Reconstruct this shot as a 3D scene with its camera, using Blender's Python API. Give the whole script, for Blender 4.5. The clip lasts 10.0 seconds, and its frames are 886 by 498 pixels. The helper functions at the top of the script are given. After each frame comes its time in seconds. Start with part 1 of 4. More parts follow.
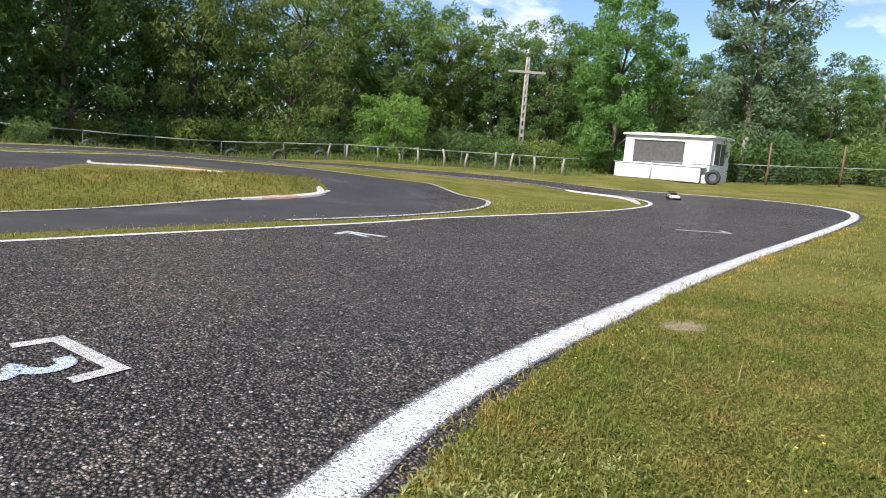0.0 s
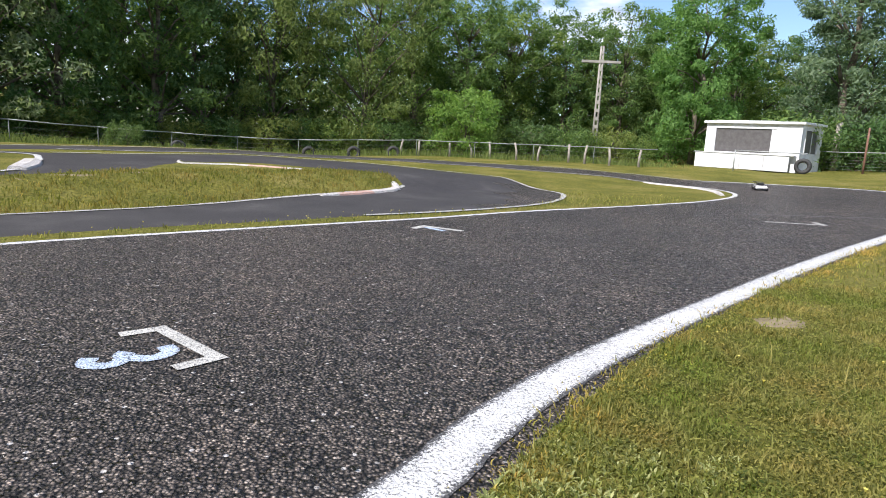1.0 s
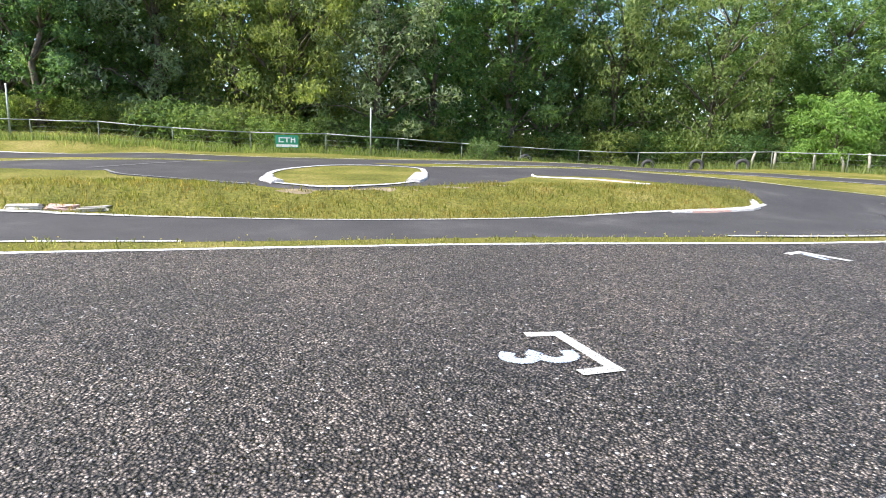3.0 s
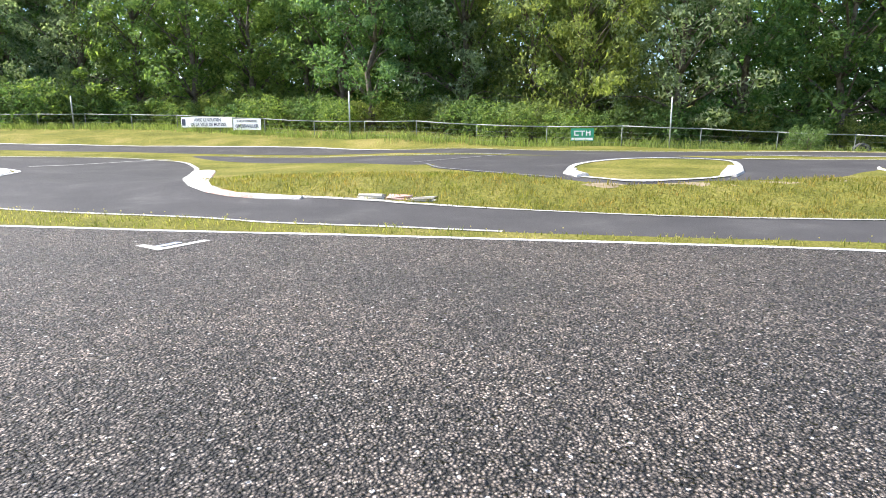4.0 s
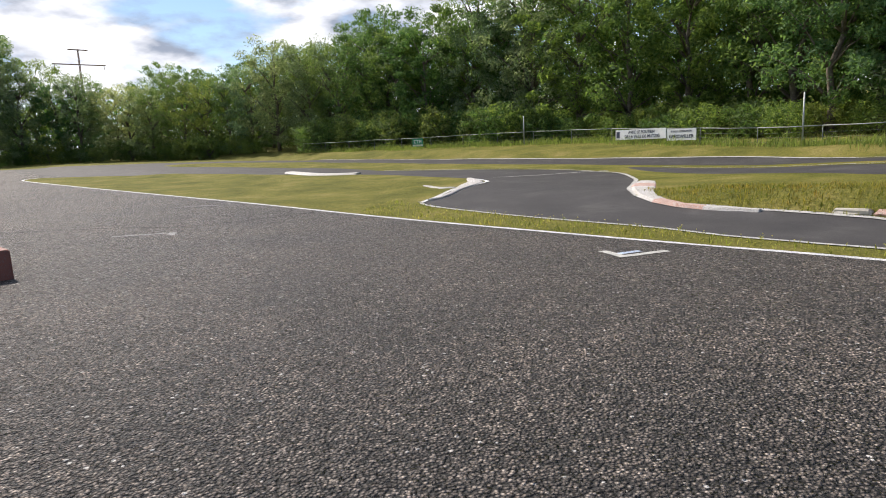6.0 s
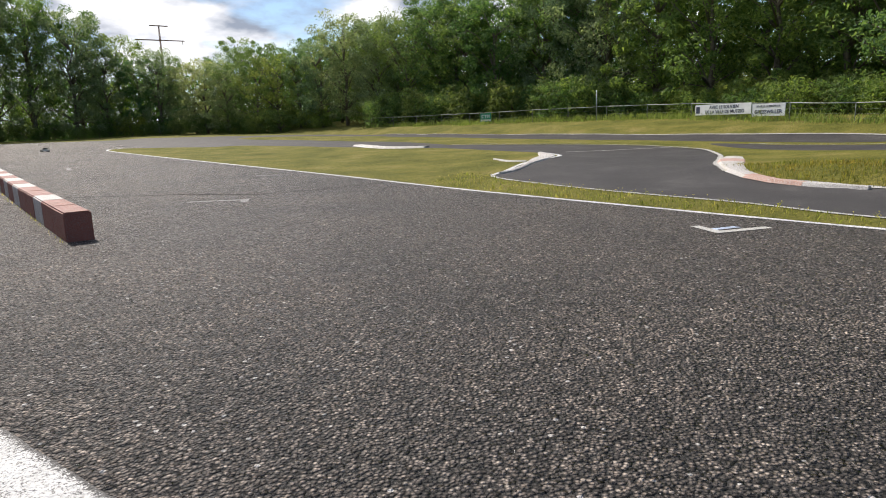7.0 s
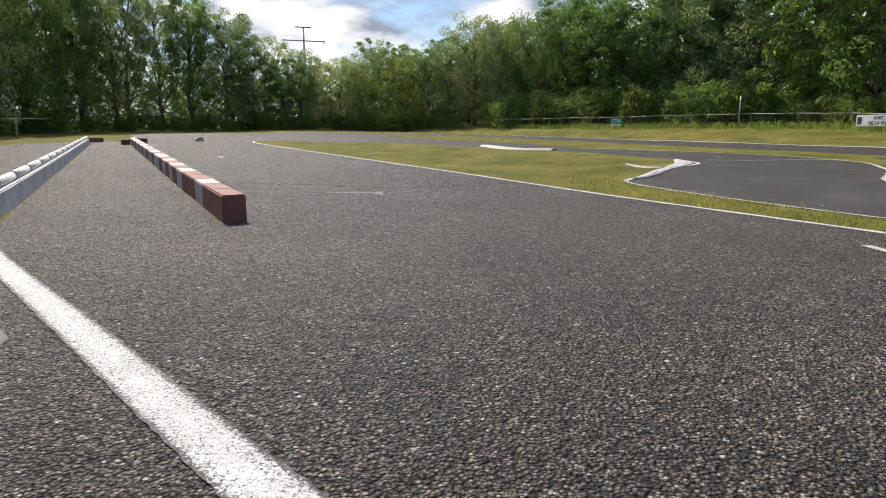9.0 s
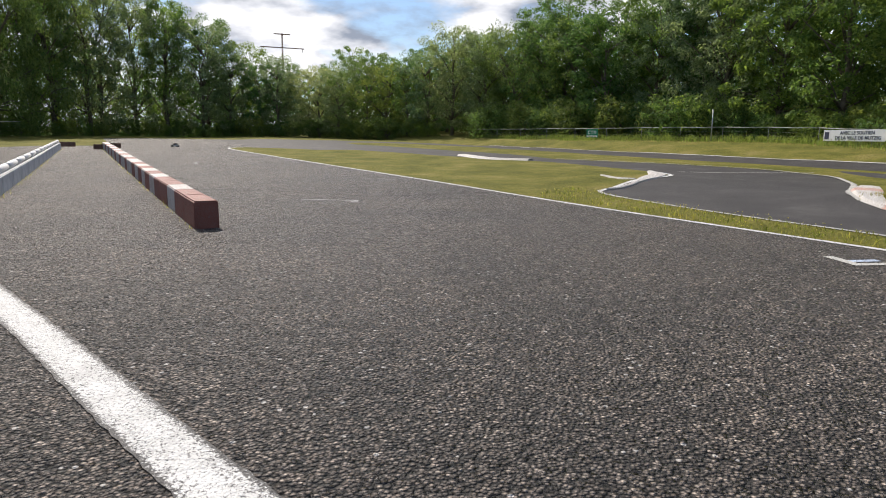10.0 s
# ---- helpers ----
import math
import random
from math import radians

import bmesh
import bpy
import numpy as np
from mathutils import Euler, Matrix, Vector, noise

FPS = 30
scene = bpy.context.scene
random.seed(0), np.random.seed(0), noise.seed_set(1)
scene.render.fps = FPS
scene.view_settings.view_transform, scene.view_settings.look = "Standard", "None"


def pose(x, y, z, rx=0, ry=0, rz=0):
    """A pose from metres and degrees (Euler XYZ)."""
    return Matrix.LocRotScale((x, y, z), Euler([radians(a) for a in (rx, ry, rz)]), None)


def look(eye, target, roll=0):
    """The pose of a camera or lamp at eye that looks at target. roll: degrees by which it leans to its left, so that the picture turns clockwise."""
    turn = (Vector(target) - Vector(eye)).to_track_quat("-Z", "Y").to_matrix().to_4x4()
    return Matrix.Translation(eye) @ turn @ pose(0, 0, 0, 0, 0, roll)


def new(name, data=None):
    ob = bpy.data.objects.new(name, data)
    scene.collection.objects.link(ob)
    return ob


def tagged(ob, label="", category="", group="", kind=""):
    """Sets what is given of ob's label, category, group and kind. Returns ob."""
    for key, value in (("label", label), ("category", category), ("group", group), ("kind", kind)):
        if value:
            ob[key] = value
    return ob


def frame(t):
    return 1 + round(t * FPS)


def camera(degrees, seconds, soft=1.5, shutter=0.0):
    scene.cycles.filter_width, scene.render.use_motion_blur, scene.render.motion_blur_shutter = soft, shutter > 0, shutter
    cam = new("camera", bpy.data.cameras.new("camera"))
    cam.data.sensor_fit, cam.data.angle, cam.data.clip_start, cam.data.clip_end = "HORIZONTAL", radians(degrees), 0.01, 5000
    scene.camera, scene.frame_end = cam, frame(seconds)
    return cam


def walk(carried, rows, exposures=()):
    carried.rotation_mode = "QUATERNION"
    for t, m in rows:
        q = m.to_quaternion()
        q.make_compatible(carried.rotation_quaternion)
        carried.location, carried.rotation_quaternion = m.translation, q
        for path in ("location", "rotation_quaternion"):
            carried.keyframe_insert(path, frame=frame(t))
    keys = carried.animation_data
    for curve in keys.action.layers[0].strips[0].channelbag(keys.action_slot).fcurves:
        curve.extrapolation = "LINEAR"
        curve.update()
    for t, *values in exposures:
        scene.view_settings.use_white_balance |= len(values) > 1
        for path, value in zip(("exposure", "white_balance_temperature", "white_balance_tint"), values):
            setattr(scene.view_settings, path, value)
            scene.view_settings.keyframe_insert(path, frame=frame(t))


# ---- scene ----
cam = camera(70.5, 10.0, soft=1.0)
PATH = [
    (0, (0.183, 0.291, 1.425), (0.028, 2.258, 1.098), 4.0),
    (0.5, (0.16, 0.302, 1.414), (-0.069, 2.264, 1.099), 2.9),
    (1, (0.095, 0.292, 1.41), (-0.28, 2.224, 1.053), 2.7),
    (1.5, (0.02, 0.277, 1.395), (-0.514, 2.17, 1.03), 2.5),
    (2, (-0.09, 0.25, 1.383), (-0.838, 2.067, 1.012), 2.2),
    (2.2, (-0.109, 0.238, 1.38), (-0.938, 2.018, 1.002), 2.0),
    (3.3, (-0.37, -0.257, 1.515), (-1.821, 1.072, 1.157), 1.3),
    (3.5, (-0.427, -0.318, 1.512), (-1.989, 0.877, 1.148), 0.9),
    (4, (-0.573, -0.495, 1.505), (-2.36, 0.314, 1.111), -0.2),
    (4.5, (-0.698, -0.724, 1.51), (-2.641, -0.446, 1.126), -3.0),
    (5, (-0.789, -0.816, 1.501), (-2.752, -0.893, 1.129), -3.8),
    (5.5, (-0.868, -0.868, 1.483), (-2.798, -1.215, 1.086), -1.6),
    (5.7, (-0.868, -0.942, 1.485), (-2.806, -1.3, 1.144), -2.3),
    (6.8, (-1.231, -1.25, 1.309), (-3.085, -1.892, 0.917), -1.7),
    (7, (-1.233, -1.296, 1.306), (-3.093, -1.919, 0.917), -2.0),
    (7.5, (-1.237, -1.359, 1.31), (-3.045, -2.127, 0.936), -2.1),
    (8, (-1.218, -1.412, 1.3), (-2.99, -2.265, 0.936), -2.5),
    (8.5, (-1.201, -1.487, 1.283), (-2.913, -2.449, 0.906), -1.6),
    (9, (-1.198, -1.519, 1.257), (-2.913, -2.478, 0.881), -0.2),
    (9.5, (-1.189, -1.504, 1.248), (-2.896, -2.472, 0.864), 0.1),
    (10, (-1.196, -1.454, 1.254), (-2.948, -2.353, 0.906), 0.6),
]
walk(cam, [(t, look(eye, target, roll)) for t, eye, target, roll in PATH], [(0, 0.69, 6300, 15), (2.2, 0.86, 6300, 14), (3.4, 1.66, 6250, 13), (4.5, 1.60, 6400, 13), (5.6, 0.64, 6700, 14), (7, 0.40, 6850, 13), (10, 0.30, 6850, 13)])

# ---- light ----
SUN_AZ = Vector((-0.56, -0.83, 0.0)).normalized()
SUN_UP = radians(46)
world = bpy.data.worlds.new("sky")
scene.world = world
world.use_nodes = True
wn, wl = world.node_tree.nodes, world.node_tree.links
wn.clear()
w_out = wn.new("ShaderNodeOutputWorld")
w_bg = wn.new("ShaderNodeBackground")
w_sky = wn.new("ShaderNodeTexSky")
w_sky.sky_type, w_sky.sun_disc = "NISHITA", False
w_sky.sun_elevation, w_sky.sun_rotation = SUN_UP, math.atan2(SUN_AZ.x, SUN_AZ.y)
w_sky.dust_density, w_sky.ozone_density = 0.15, 4.0
w_co = wn.new("ShaderNodeTexCoord")
w_map = wn.new("ShaderNodeMapping")
w_map.inputs["Scale"].default_value = (1.0, 1.0, 2.6)
w_noise = wn.new("ShaderNodeTexNoise")
w_noise.inputs["Scale"].default_value, w_noise.inputs["Detail"].default_value = 3.4, 7.0
w_noise.inputs["Roughness"].default_value = 0.58
w_ramp = wn.new("ShaderNodeValToRGB")
w_ramp.color_ramp.elements[0].position, w_ramp.color_ramp.elements[1].position = 0.475, 0.60
w_cn = wn.new("ShaderNodeTexNoise")
w_cn.inputs["Scale"].default_value, w_cn.inputs["Detail"].default_value = 7.0, 6.0
w_cr = wn.new("ShaderNodeValToRGB")
w_cr.color_ramp.elements[0].position, w_cr.color_ramp.elements[0].color = 0.40, (2.6, 3.1, 4.0, 1)
w_cr.color_ramp.elements[1].position, w_cr.color_ramp.elements[1].color = 0.58, (8.8, 9.2, 9.8, 1)
w_mix = wn.new("ShaderNodeMixRGB")
wl.new(w_co.outputs["Generated"], w_map.inputs["Vector"])
wl.new(w_map.outputs["Vector"], w_noise.inputs["Vector"])
wl.new(w_map.outputs["Vector"], w_cn.inputs["Vector"])
w_dot = wn.new("ShaderNodeVectorMath")
w_dot.operation = "DOT_PRODUCT"
w_dot.inputs[1].default_value = (SUN_AZ.x * 0.11, SUN_AZ.y * 0.11, 0.0)
w_add = wn.new("ShaderNodeMath")
wl.new(w_co.outputs["Generated"], w_dot.inputs[0])
wl.new(w_dot.outputs["Value"], w_add.inputs[0])
wl.new(w_noise.outputs["Fac"], w_add.inputs[1])
wl.new(w_add.outputs["Value"], w_ramp.inputs["Fac"])
wl.new(w_cn.outputs["Fac"], w_cr.inputs["Fac"])
wl.new(w_ramp.outputs["Color"], w_mix.inputs["Fac"])
wl.new(w_sky.outputs["Color"], w_mix.inputs["Color1"])
wl.new(w_cr.outputs["Color"], w_mix.inputs["Color2"])
wl.new(w_mix.outputs["Color"], w_bg.inputs["Color"])
wl.new(w_bg.outputs["Background"], w_out.inputs["Surface"])
w_bg.inputs["Strength"].default_value = 0.105

sun = new("sun", bpy.data.lights.new("sun", "SUN"))
sun.data.energy, sun.data.angle, sun.data.color = 4.4, radians(0.6), (1.0, 0.95, 0.87)
sun_from = Vector((SUN_AZ.x * math.cos(SUN_UP), SUN_AZ.y * math.cos(SUN_UP), math.sin(SUN_UP)))
sun.matrix_world = look(sun_from * 50, (0, 0, 0))


# ---- materials ----
def material(name):
    m = bpy.data.materials.new(name)
    m.use_nodes = True
    n, l = m.node_tree.nodes, m.node_tree.links
    return m, n, l, n["Principled BSDF"]


def ramp(n, *stops):
    r = n.new("ShaderNodeValToRGB")
    while len(r.color_ramp.elements) < len(stops):
        r.color_ramp.elements.new(0.5)
    for e, (p, c) in zip(r.color_ramp.elements, stops):
        e.position, e.color = p, (*c, 1) if len(c) == 3 else c
    return r


def coords(n, l):
    g = n.new("ShaderNodeNewGeometry")
    return g.outputs["Position"]


def tex(n, l, vec, scale, detail=4.0, rough=0.55):
    t = n.new("ShaderNodeTexNoise")
    t.inputs["Scale"].default_value, t.inputs["Detail"].default_value, t.inputs["Roughness"].default_value = scale, detail, rough
    l.new(vec, t.inputs["Vector"])
    return t.outputs["Fac"]


def mixc(n, l, mode, fac, a, b):
    m = n.new("ShaderNodeMixRGB")
    m.blend_type = mode
    for key, v in (("Fac", fac), ("Color1", a), ("Color2", b)):
        if isinstance(v, (int, float)):
            m.inputs[key].default_value = v if key == "Fac" else (v, v, v, 1)
        elif isinstance(v, tuple):
            m.inputs[key].default_value = (*v, 1)
        else:
            l.new(v, m.inputs[key])
    return m.outputs["Color"]


def bump(n, l, height, strength, dist, bsdf):
    b = n.new("ShaderNodeBump")
    b.inputs["Strength"].default_value, b.inputs["Distance"].default_value = strength, dist
    l.new(height, b.inputs["Height"])
    l.new(b.outputs["Normal"], bsdf.inputs["Normal"])


def asphalt_material():
    m, n, l, b = material("asphalt")
    p = coords(n, l)
    v = n.new("ShaderNodeTexVoronoi")
    v.inputs["Scale"].default_value = 52.0
    l.new(p, v.inputs["Vector"])
    sep = n.new("ShaderNodeSeparateColor")
    l.new(v.outputs["Color"], sep.inputs["Color"])
    stones = ramp(n, (0.0, (0.052, 0.049, 0.048)), (0.35, (0.086, 0.080, 0.077)), (0.66, (0.148, 0.137, 0.131)), (0.88, (0.235, 0.217, 0.205)), (1.0, (0.38, 0.362, 0.344)))
    l.new(sep.outputs["Red"], stones.inputs["Fac"])
    gaps = ramp(n, (0.30, (1.08, 1.08, 1.08)), (0.66, (0.07, 0.07, 0.07)))
    l.new(v.outputs["Distance"], gaps.inputs["Fac"])
    c = mixc(n, l, "MULTIPLY", 1.0, stones.outputs["Color"], gaps.outputs["Color"])
    worn = ramp(n, (0.36, (0.82, 0.80, 0.79)), (0.64, (1.28, 1.20, 1.13)))
    l.new(tex(n, l, p, 0.45, 5.0), worn.inputs["Fac"])
    c = mixc(n, l, "MULTIPLY", 1.0, c, worn.outputs["Color"])
    blot = ramp(n, (0.40, (0.84, 0.82, 0.81)), (0.68, (1.17, 1.13, 1.09)))
    l.new(tex(n, l, p, 3.1, 4.0), blot.inputs["Fac"])
    c = mixc(n, l, "MULTIPLY", 1.0, c, blot.outputs["Color"])
    coarse = ramp(n, (0.36, (0.60, 0.59, 0.58)), (0.50, (1.0, 0.99, 0.97)), (0.66, (1.55, 1.51, 1.47)))
    l.new(tex(n, l, p, 21.0, 3.0, 0.75), coarse.inputs["Fac"])
    c = mixc(n, l, "MULTIPLY", 1.0, c, coarse.outputs["Color"])
    knots = ramp(n, (0.40, (0.70, 0.69, 0.68)), (0.62, (1.36, 1.33, 1.30)))
    l.new(tex(n, l, p, 11.0, 2.0, 0.7), knots.inputs["Fac"])
    c = mixc(n, l, "MULTIPLY", 1.0, c, knots.outputs["Color"])
    big = n.new("ShaderNodeTexVoronoi")
    big.inputs["Scale"].default_value = 24.0
    l.new(p, big.inputs["Vector"])
    bsep = n.new("ShaderNodeSeparateColor")
    l.new(big.outputs["Color"], bsep.inputs["Color"])
    pale = ramp(n, (0.955, (0, 0, 0)), (0.965, (1, 1, 1)))
    l.new(bsep.outputs["Green"], pale.inputs["Fac"])
    spot = ramp(n, (0.26, (1, 1, 1)), (0.34, (0, 0, 0)))
    l.new(big.outputs["Distance"], spot.inputs["Fac"])
    c = mixc(n, l, "MIX", mixc(n, l, "MULTIPLY", 1.0, pale.outputs["Color"], spot.outputs["Color"]), c, (0.50, 0.48, 0.46))
    l.new(c, b.inputs["Base Color"])
    gloss = ramp(n, (0.0, (0.22, 0.22, 0.22)), (0.45, (0.55, 0.55, 0.55)), (1.0, (0.9, 0.9, 0.9)))
    l.new(sep.outputs["Green"], gloss.inputs["Fac"])
    l.new(gloss.outputs["Color"], b.inputs["Roughness"])
    b.inputs["Specular IOR Level"].default_value = 0.42
    inv = n.new("ShaderNodeMath")
    inv.operation = "SUBTRACT"
    inv.inputs[0].default_value = 1.0
    l.new(v.outputs["Distance"], inv.inputs[1])
    rough_h = n.new("ShaderNodeMath")
    rough_h.operation = "ADD"
    l.new(inv.outputs["Value"], rough_h.inputs[0])
    l.new(tex(n, l, p, 30.0, 4.0, 0.7), rough_h.inputs[1])
    bump(n, l, rough_h.outputs["Value"], 1.0, 0.028, b)
    return m


def smooth_asphalt_material():
    m, n, l, b = material("smooth_asphalt")
    p = coords(n, l)
    base = ramp(n, (0.3, (0.042, 0.040, 0.041)), (0.55, (0.058, 0.055, 0.055)), (0.8, (0.100, 0.096, 0.093)))
    l.new(tex(n, l, p, 0.8, 8.0, 0.65), base.inputs["Fac"])
    grain = ramp(n, (0.35, (0.7, 0.7, 0.7)), (0.7, (1.35, 1.35, 1.35)))
    l.new(tex(n, l, p, 70.0, 2.0), grain.inputs["Fac"])
    l.new(mixc(n, l, "MULTIPLY", 1.0, base.outputs["Color"], grain.outputs["Color"]), b.inputs["Base Color"])
    b.inputs["Roughness"].default_value = 0.7
    b.inputs["Specular IOR Level"].default_value = 0.15
    bump(n, l, tex(n, l, p, 60.0, 3.0), 0.5, 0.006, b)
    return m


def turf_material():
    m, n, l, b = material("turf")
    p = coords(n, l)
    big = ramp(n, (0.32, (0.105, 0.112, 0.024)), (0.52, (0.175, 0.166, 0.040)), (0.72, (0.265, 0.222, 0.082)))
    l.new(tex(n, l, p, 0.55, 6.0, 0.62), big.inputs["Fac"])
    fine = ramp(n, (0.3, (0.36, 0.40, 0.34)), (0.7, (1.4, 1.38, 1.3)))
    l.new(tex(n, l, p, 16.0, 6.0, 0.7), fine.inputs["Fac"])
    l.new(mixc(n, l, "MULTIPLY", 1.0, big.outputs["Color"], fine.outputs["Color"]), b.inputs["Base Color"])
    b.inputs["Roughness"].default_value = 0.9
    b.inputs["Specular IOR Level"].default_value = 0.1
    bump(n, l, tex(n, l, p, 22.0, 5.0, 0.7), 0.8, 0.06, b)
    return m


def paint_material(name, colour, wear=0.5, under=(0.06, 0.058, 0.058)):
    """Worn paint: flakes off in specks, and is soiled in patches."""
    m, n, l, b = material(name)
    p = coords(n, l)
    soil = ramp(n, (0.3, tuple(c * 0.72 for c in colour)), (0.65, colour))
    l.new(tex(n, l, p, 4.0, 6.0, 0.65), soil.inputs["Fac"])
    k = 0.28 + 0.16 * wear
    flake = ramp(n, (k, (0, 0, 0)), (k + 0.07, (1, 1, 1)))
    at = n.new("ShaderNodeAttribute")
    at.attribute_name = "edge_wear"
    worn = n.new("ShaderNodeMath")
    worn.operation = "MULTIPLY_ADD"
    worn.inputs[1].default_value = -0.24
    l.new(at.outputs["Fac"], worn.inputs[0])
    l.new(tex(n, l, p, 75.0, 5.0, 0.75), worn.inputs[2])
    l.new(worn.outputs["Value"], flake.inputs["Fac"])
    l.new(mixc(n, l, "MIX", flake.outputs["Color"], under, soil.outputs["Color"]), b.inputs["Base Color"])
    b.inputs["Roughness"].default_value = 0.65
    bump(n, l, tex(n, l, p, 55.0, 3.0), 0.9, 0.02, b)
    return m


def leaf_material(name, dark, light, patchy=0.0):
    m, n, l, b = material(name)
    g = n.new("ShaderNodeNewGeometry")
    oi = n.new("ShaderNodeObjectInfo")
    col = ramp(n, (0.0, dark), (1.0, light))
    l.new(g.outputs["Random Per Island"], col.inputs["Fac"])
    tone = ramp(n, (0.0, (0.62, 0.76, 0.76)), (0.5, (1.0, 1.0, 0.95)), (1.0, (1.42, 1.25, 1.0)))
    l.new(oi.outputs["Random"], tone.inputs["Fac"])
    c = mixc(n, l, "MULTIPLY", 1.0, col.outputs["Color"], tone.outputs["Color"])
    if patchy:
        spot = ramp(n, (0.34, (0.75, 0.92, 0.62)), (0.5, (1.0, 1.0, 1.0)), (0.68, (1.32, 1.06, 1.15)))
        l.new(tex(n, l, g.outputs["Position"], 1.7, 5.0, 0.65), spot.inputs["Fac"])
        c = mixc(n, l, "MULTIPLY", 1.0, c, spot.outputs["Color"])
    l.new(c, b.inputs["Base Color"])
    b.inputs["Roughness"].default_value = 0.6
    b.inputs["Specular IOR Level"].default_value = 0.2
    tr = n.new("ShaderNodeBsdfTranslucent")
    l.new(mixc(n, l, "MULTIPLY", 1.0, c, (1.45, 1.5, 0.85)), tr.inputs["Color"])
    mx = n.new("ShaderNodeMixShader")
    mx.inputs["Fac"].default_value = 0.52
    l.new(b.outputs["BSDF"], mx.inputs[1])
    l.new(tr.outputs["BSDF"], mx.inputs[2])
    l.new(mx.outputs["Shader"], n["Material Output"].inputs["Surface"])
    return m


def plain_material(name, a, c2, scale=6.0, rough=0.7, metal=0.0, relief=0.3):
    m, n, l, b = material(name)
    tc = n.new("ShaderNodeTexCoord")
    r = ramp(n, (0.33, a), (0.67, c2))
    l.new(tex(n, l, tc.outputs["Object"], scale, 6.0, 0.65), r.inputs["Fac"])
    l.new(r.outputs["Color"], b.inputs["Base Color"])
    b.inputs["Roughness"].default_value, b.inputs["Metallic"].default_value = rough, metal
    bump(n, l, tex(n, l, tc.outputs["Object"], scale * 6, 4.0), relief, 0.01, b)
    return m


ASPHALT, SMOOTH, TURF = asphalt_material(), smooth_asphalt_material(), turf_material()
LINE = paint_material("white_line_paint", (0.70, 0.70, 0.69), 0.6)
THIN = paint_material("thin_white_paint", (0.56, 0.55, 0.51), 0.7)
BLUE = paint_material("pale_blue_paint", (0.50, 0.60, 0.76), 0.7)
FADED = paint_material("faded_paint", (0.40, 0.40, 0.40), 1.25, (0.11, 0.105, 0.10))
DUST = paint_material("pale_dust", (0.20, 0.19, 0.18), 1.35, (0.09, 0.086, 0.083))
TAR = plain_material("tar", (0.045, 0.043, 0.042), (0.07, 0.067, 0.065), 30.0, 0.6)
TAR.node_tree.nodes["Principled BSDF"].inputs["Specular IOR Level"].default_value = 0.0
KERBW = paint_material("white_kerb_paint", (0.72, 0.70, 0.68), 1.12, (0.33, 0.30, 0.27))
KERBR = paint_material("red_kerb_paint", (0.50, 0.25, 0.19), 1.05, (0.52, 0.45, 0.40))
BLOCKR = paint_material("red_block_paint", (0.27, 0.085, 0.062), 0.7, (0.22, 0.17, 0.15))
BLOCKW = paint_material("white_block_paint", (0.58, 0.54, 0.52), 0.8, (0.30, 0.22, 0.20))
DIRT = plain_material("bare_earth", (0.17, 0.135, 0.08), (0.27, 0.215, 0.13), 9.0, 0.95)
STONE = plain_material("pale_stone", (0.42, 0.38, 0.32), (0.58, 0.54, 0.47), 4.0, 0.9)
BARK = plain_material("bark", (0.07, 0.055, 0.04), (0.20, 0.17, 0.13), 5.0, 0.9, 0.0, 0.7)
GALV = plain_material("galvanised_steel", (0.30, 0.32, 0.31), (0.46, 0.48, 0.46), 8.0, 0.5, 0.5)
FENCEM = plain_material("weathered_fence_steel", (0.13, 0.15, 0.13), (0.24, 0.26, 0.23), 8.0, 0.7, 0.2)
RAIL = plain_material("dull_rail_steel", (0.24, 0.26, 0.24), (0.36, 0.38, 0.36), 8.0, 0.65, 0.2)
OLDWOOD = plain_material("weathered_wood", (0.20, 0.18, 0.15), (0.36, 0.33, 0.28), 7.0, 0.85)
RUST = plain_material("rusty_steel", (0.12, 0.06, 0.04), (0.24, 0.13, 0.09), 9.0, 0.8)
CABIN = plain_material("white_cabin_paint", (0.56, 0.57, 0.58), (0.74, 0.75, 0.76), 2.4, 0.55, 0.0, 0.1)
CABEDGE = plain_material("grey_roof_trim", (0.55, 0.56, 0.57), (0.72, 0.73, 0.74), 4.0, 0.5)
SHUTTER = plain_material("dark_window_board", (0.075, 0.07, 0.07), (0.12, 0.115, 0.115), 5.0, 0.45, 0.0, 0.05)
RUBBER = plain_material("tyre_rubber", (0.02, 0.02, 0.02), (0.05, 0.05, 0.05), 12.0, 0.75)
CONCRETE = plain_material("white_concrete", (0.48, 0.49, 0.50), (0.72, 0.73, 0.74), 3.0, 0.8)
PIPE = plain_material("white_plastic_pipe", (0.66, 0.66, 0.66), (0.80, 0.80, 0.80), 5.0, 0.4, 0.0, 0.05)
BAND = plain_material("dark_grey_band", (0.10, 0.10, 0.10), (0.18, 0.18, 0.18), 8.0, 0.6)
GREEN = plain_material("green_sign", (0.02, 0.24, 0.13), (0.03, 0.31, 0.17), 4.0, 0.5, 0.0, 0.03)
BANNER = plain_material("white_banner", (0.66, 0.68, 0.70), (0.80, 0.81, 0.83), 2.0, 0.6, 0.0, 0.1)
INK = plain_material("dark_blue_ink", (0.03, 0.04, 0.08), (0.05, 0.06, 0.11), 6.0, 0.6, 0.0, 0.0)
CARWHITE = plain_material("white_car_body", (0.70, 0.70, 0.68), (0.80, 0.80, 0.78), 4.0, 0.25, 0.0, 0.0)
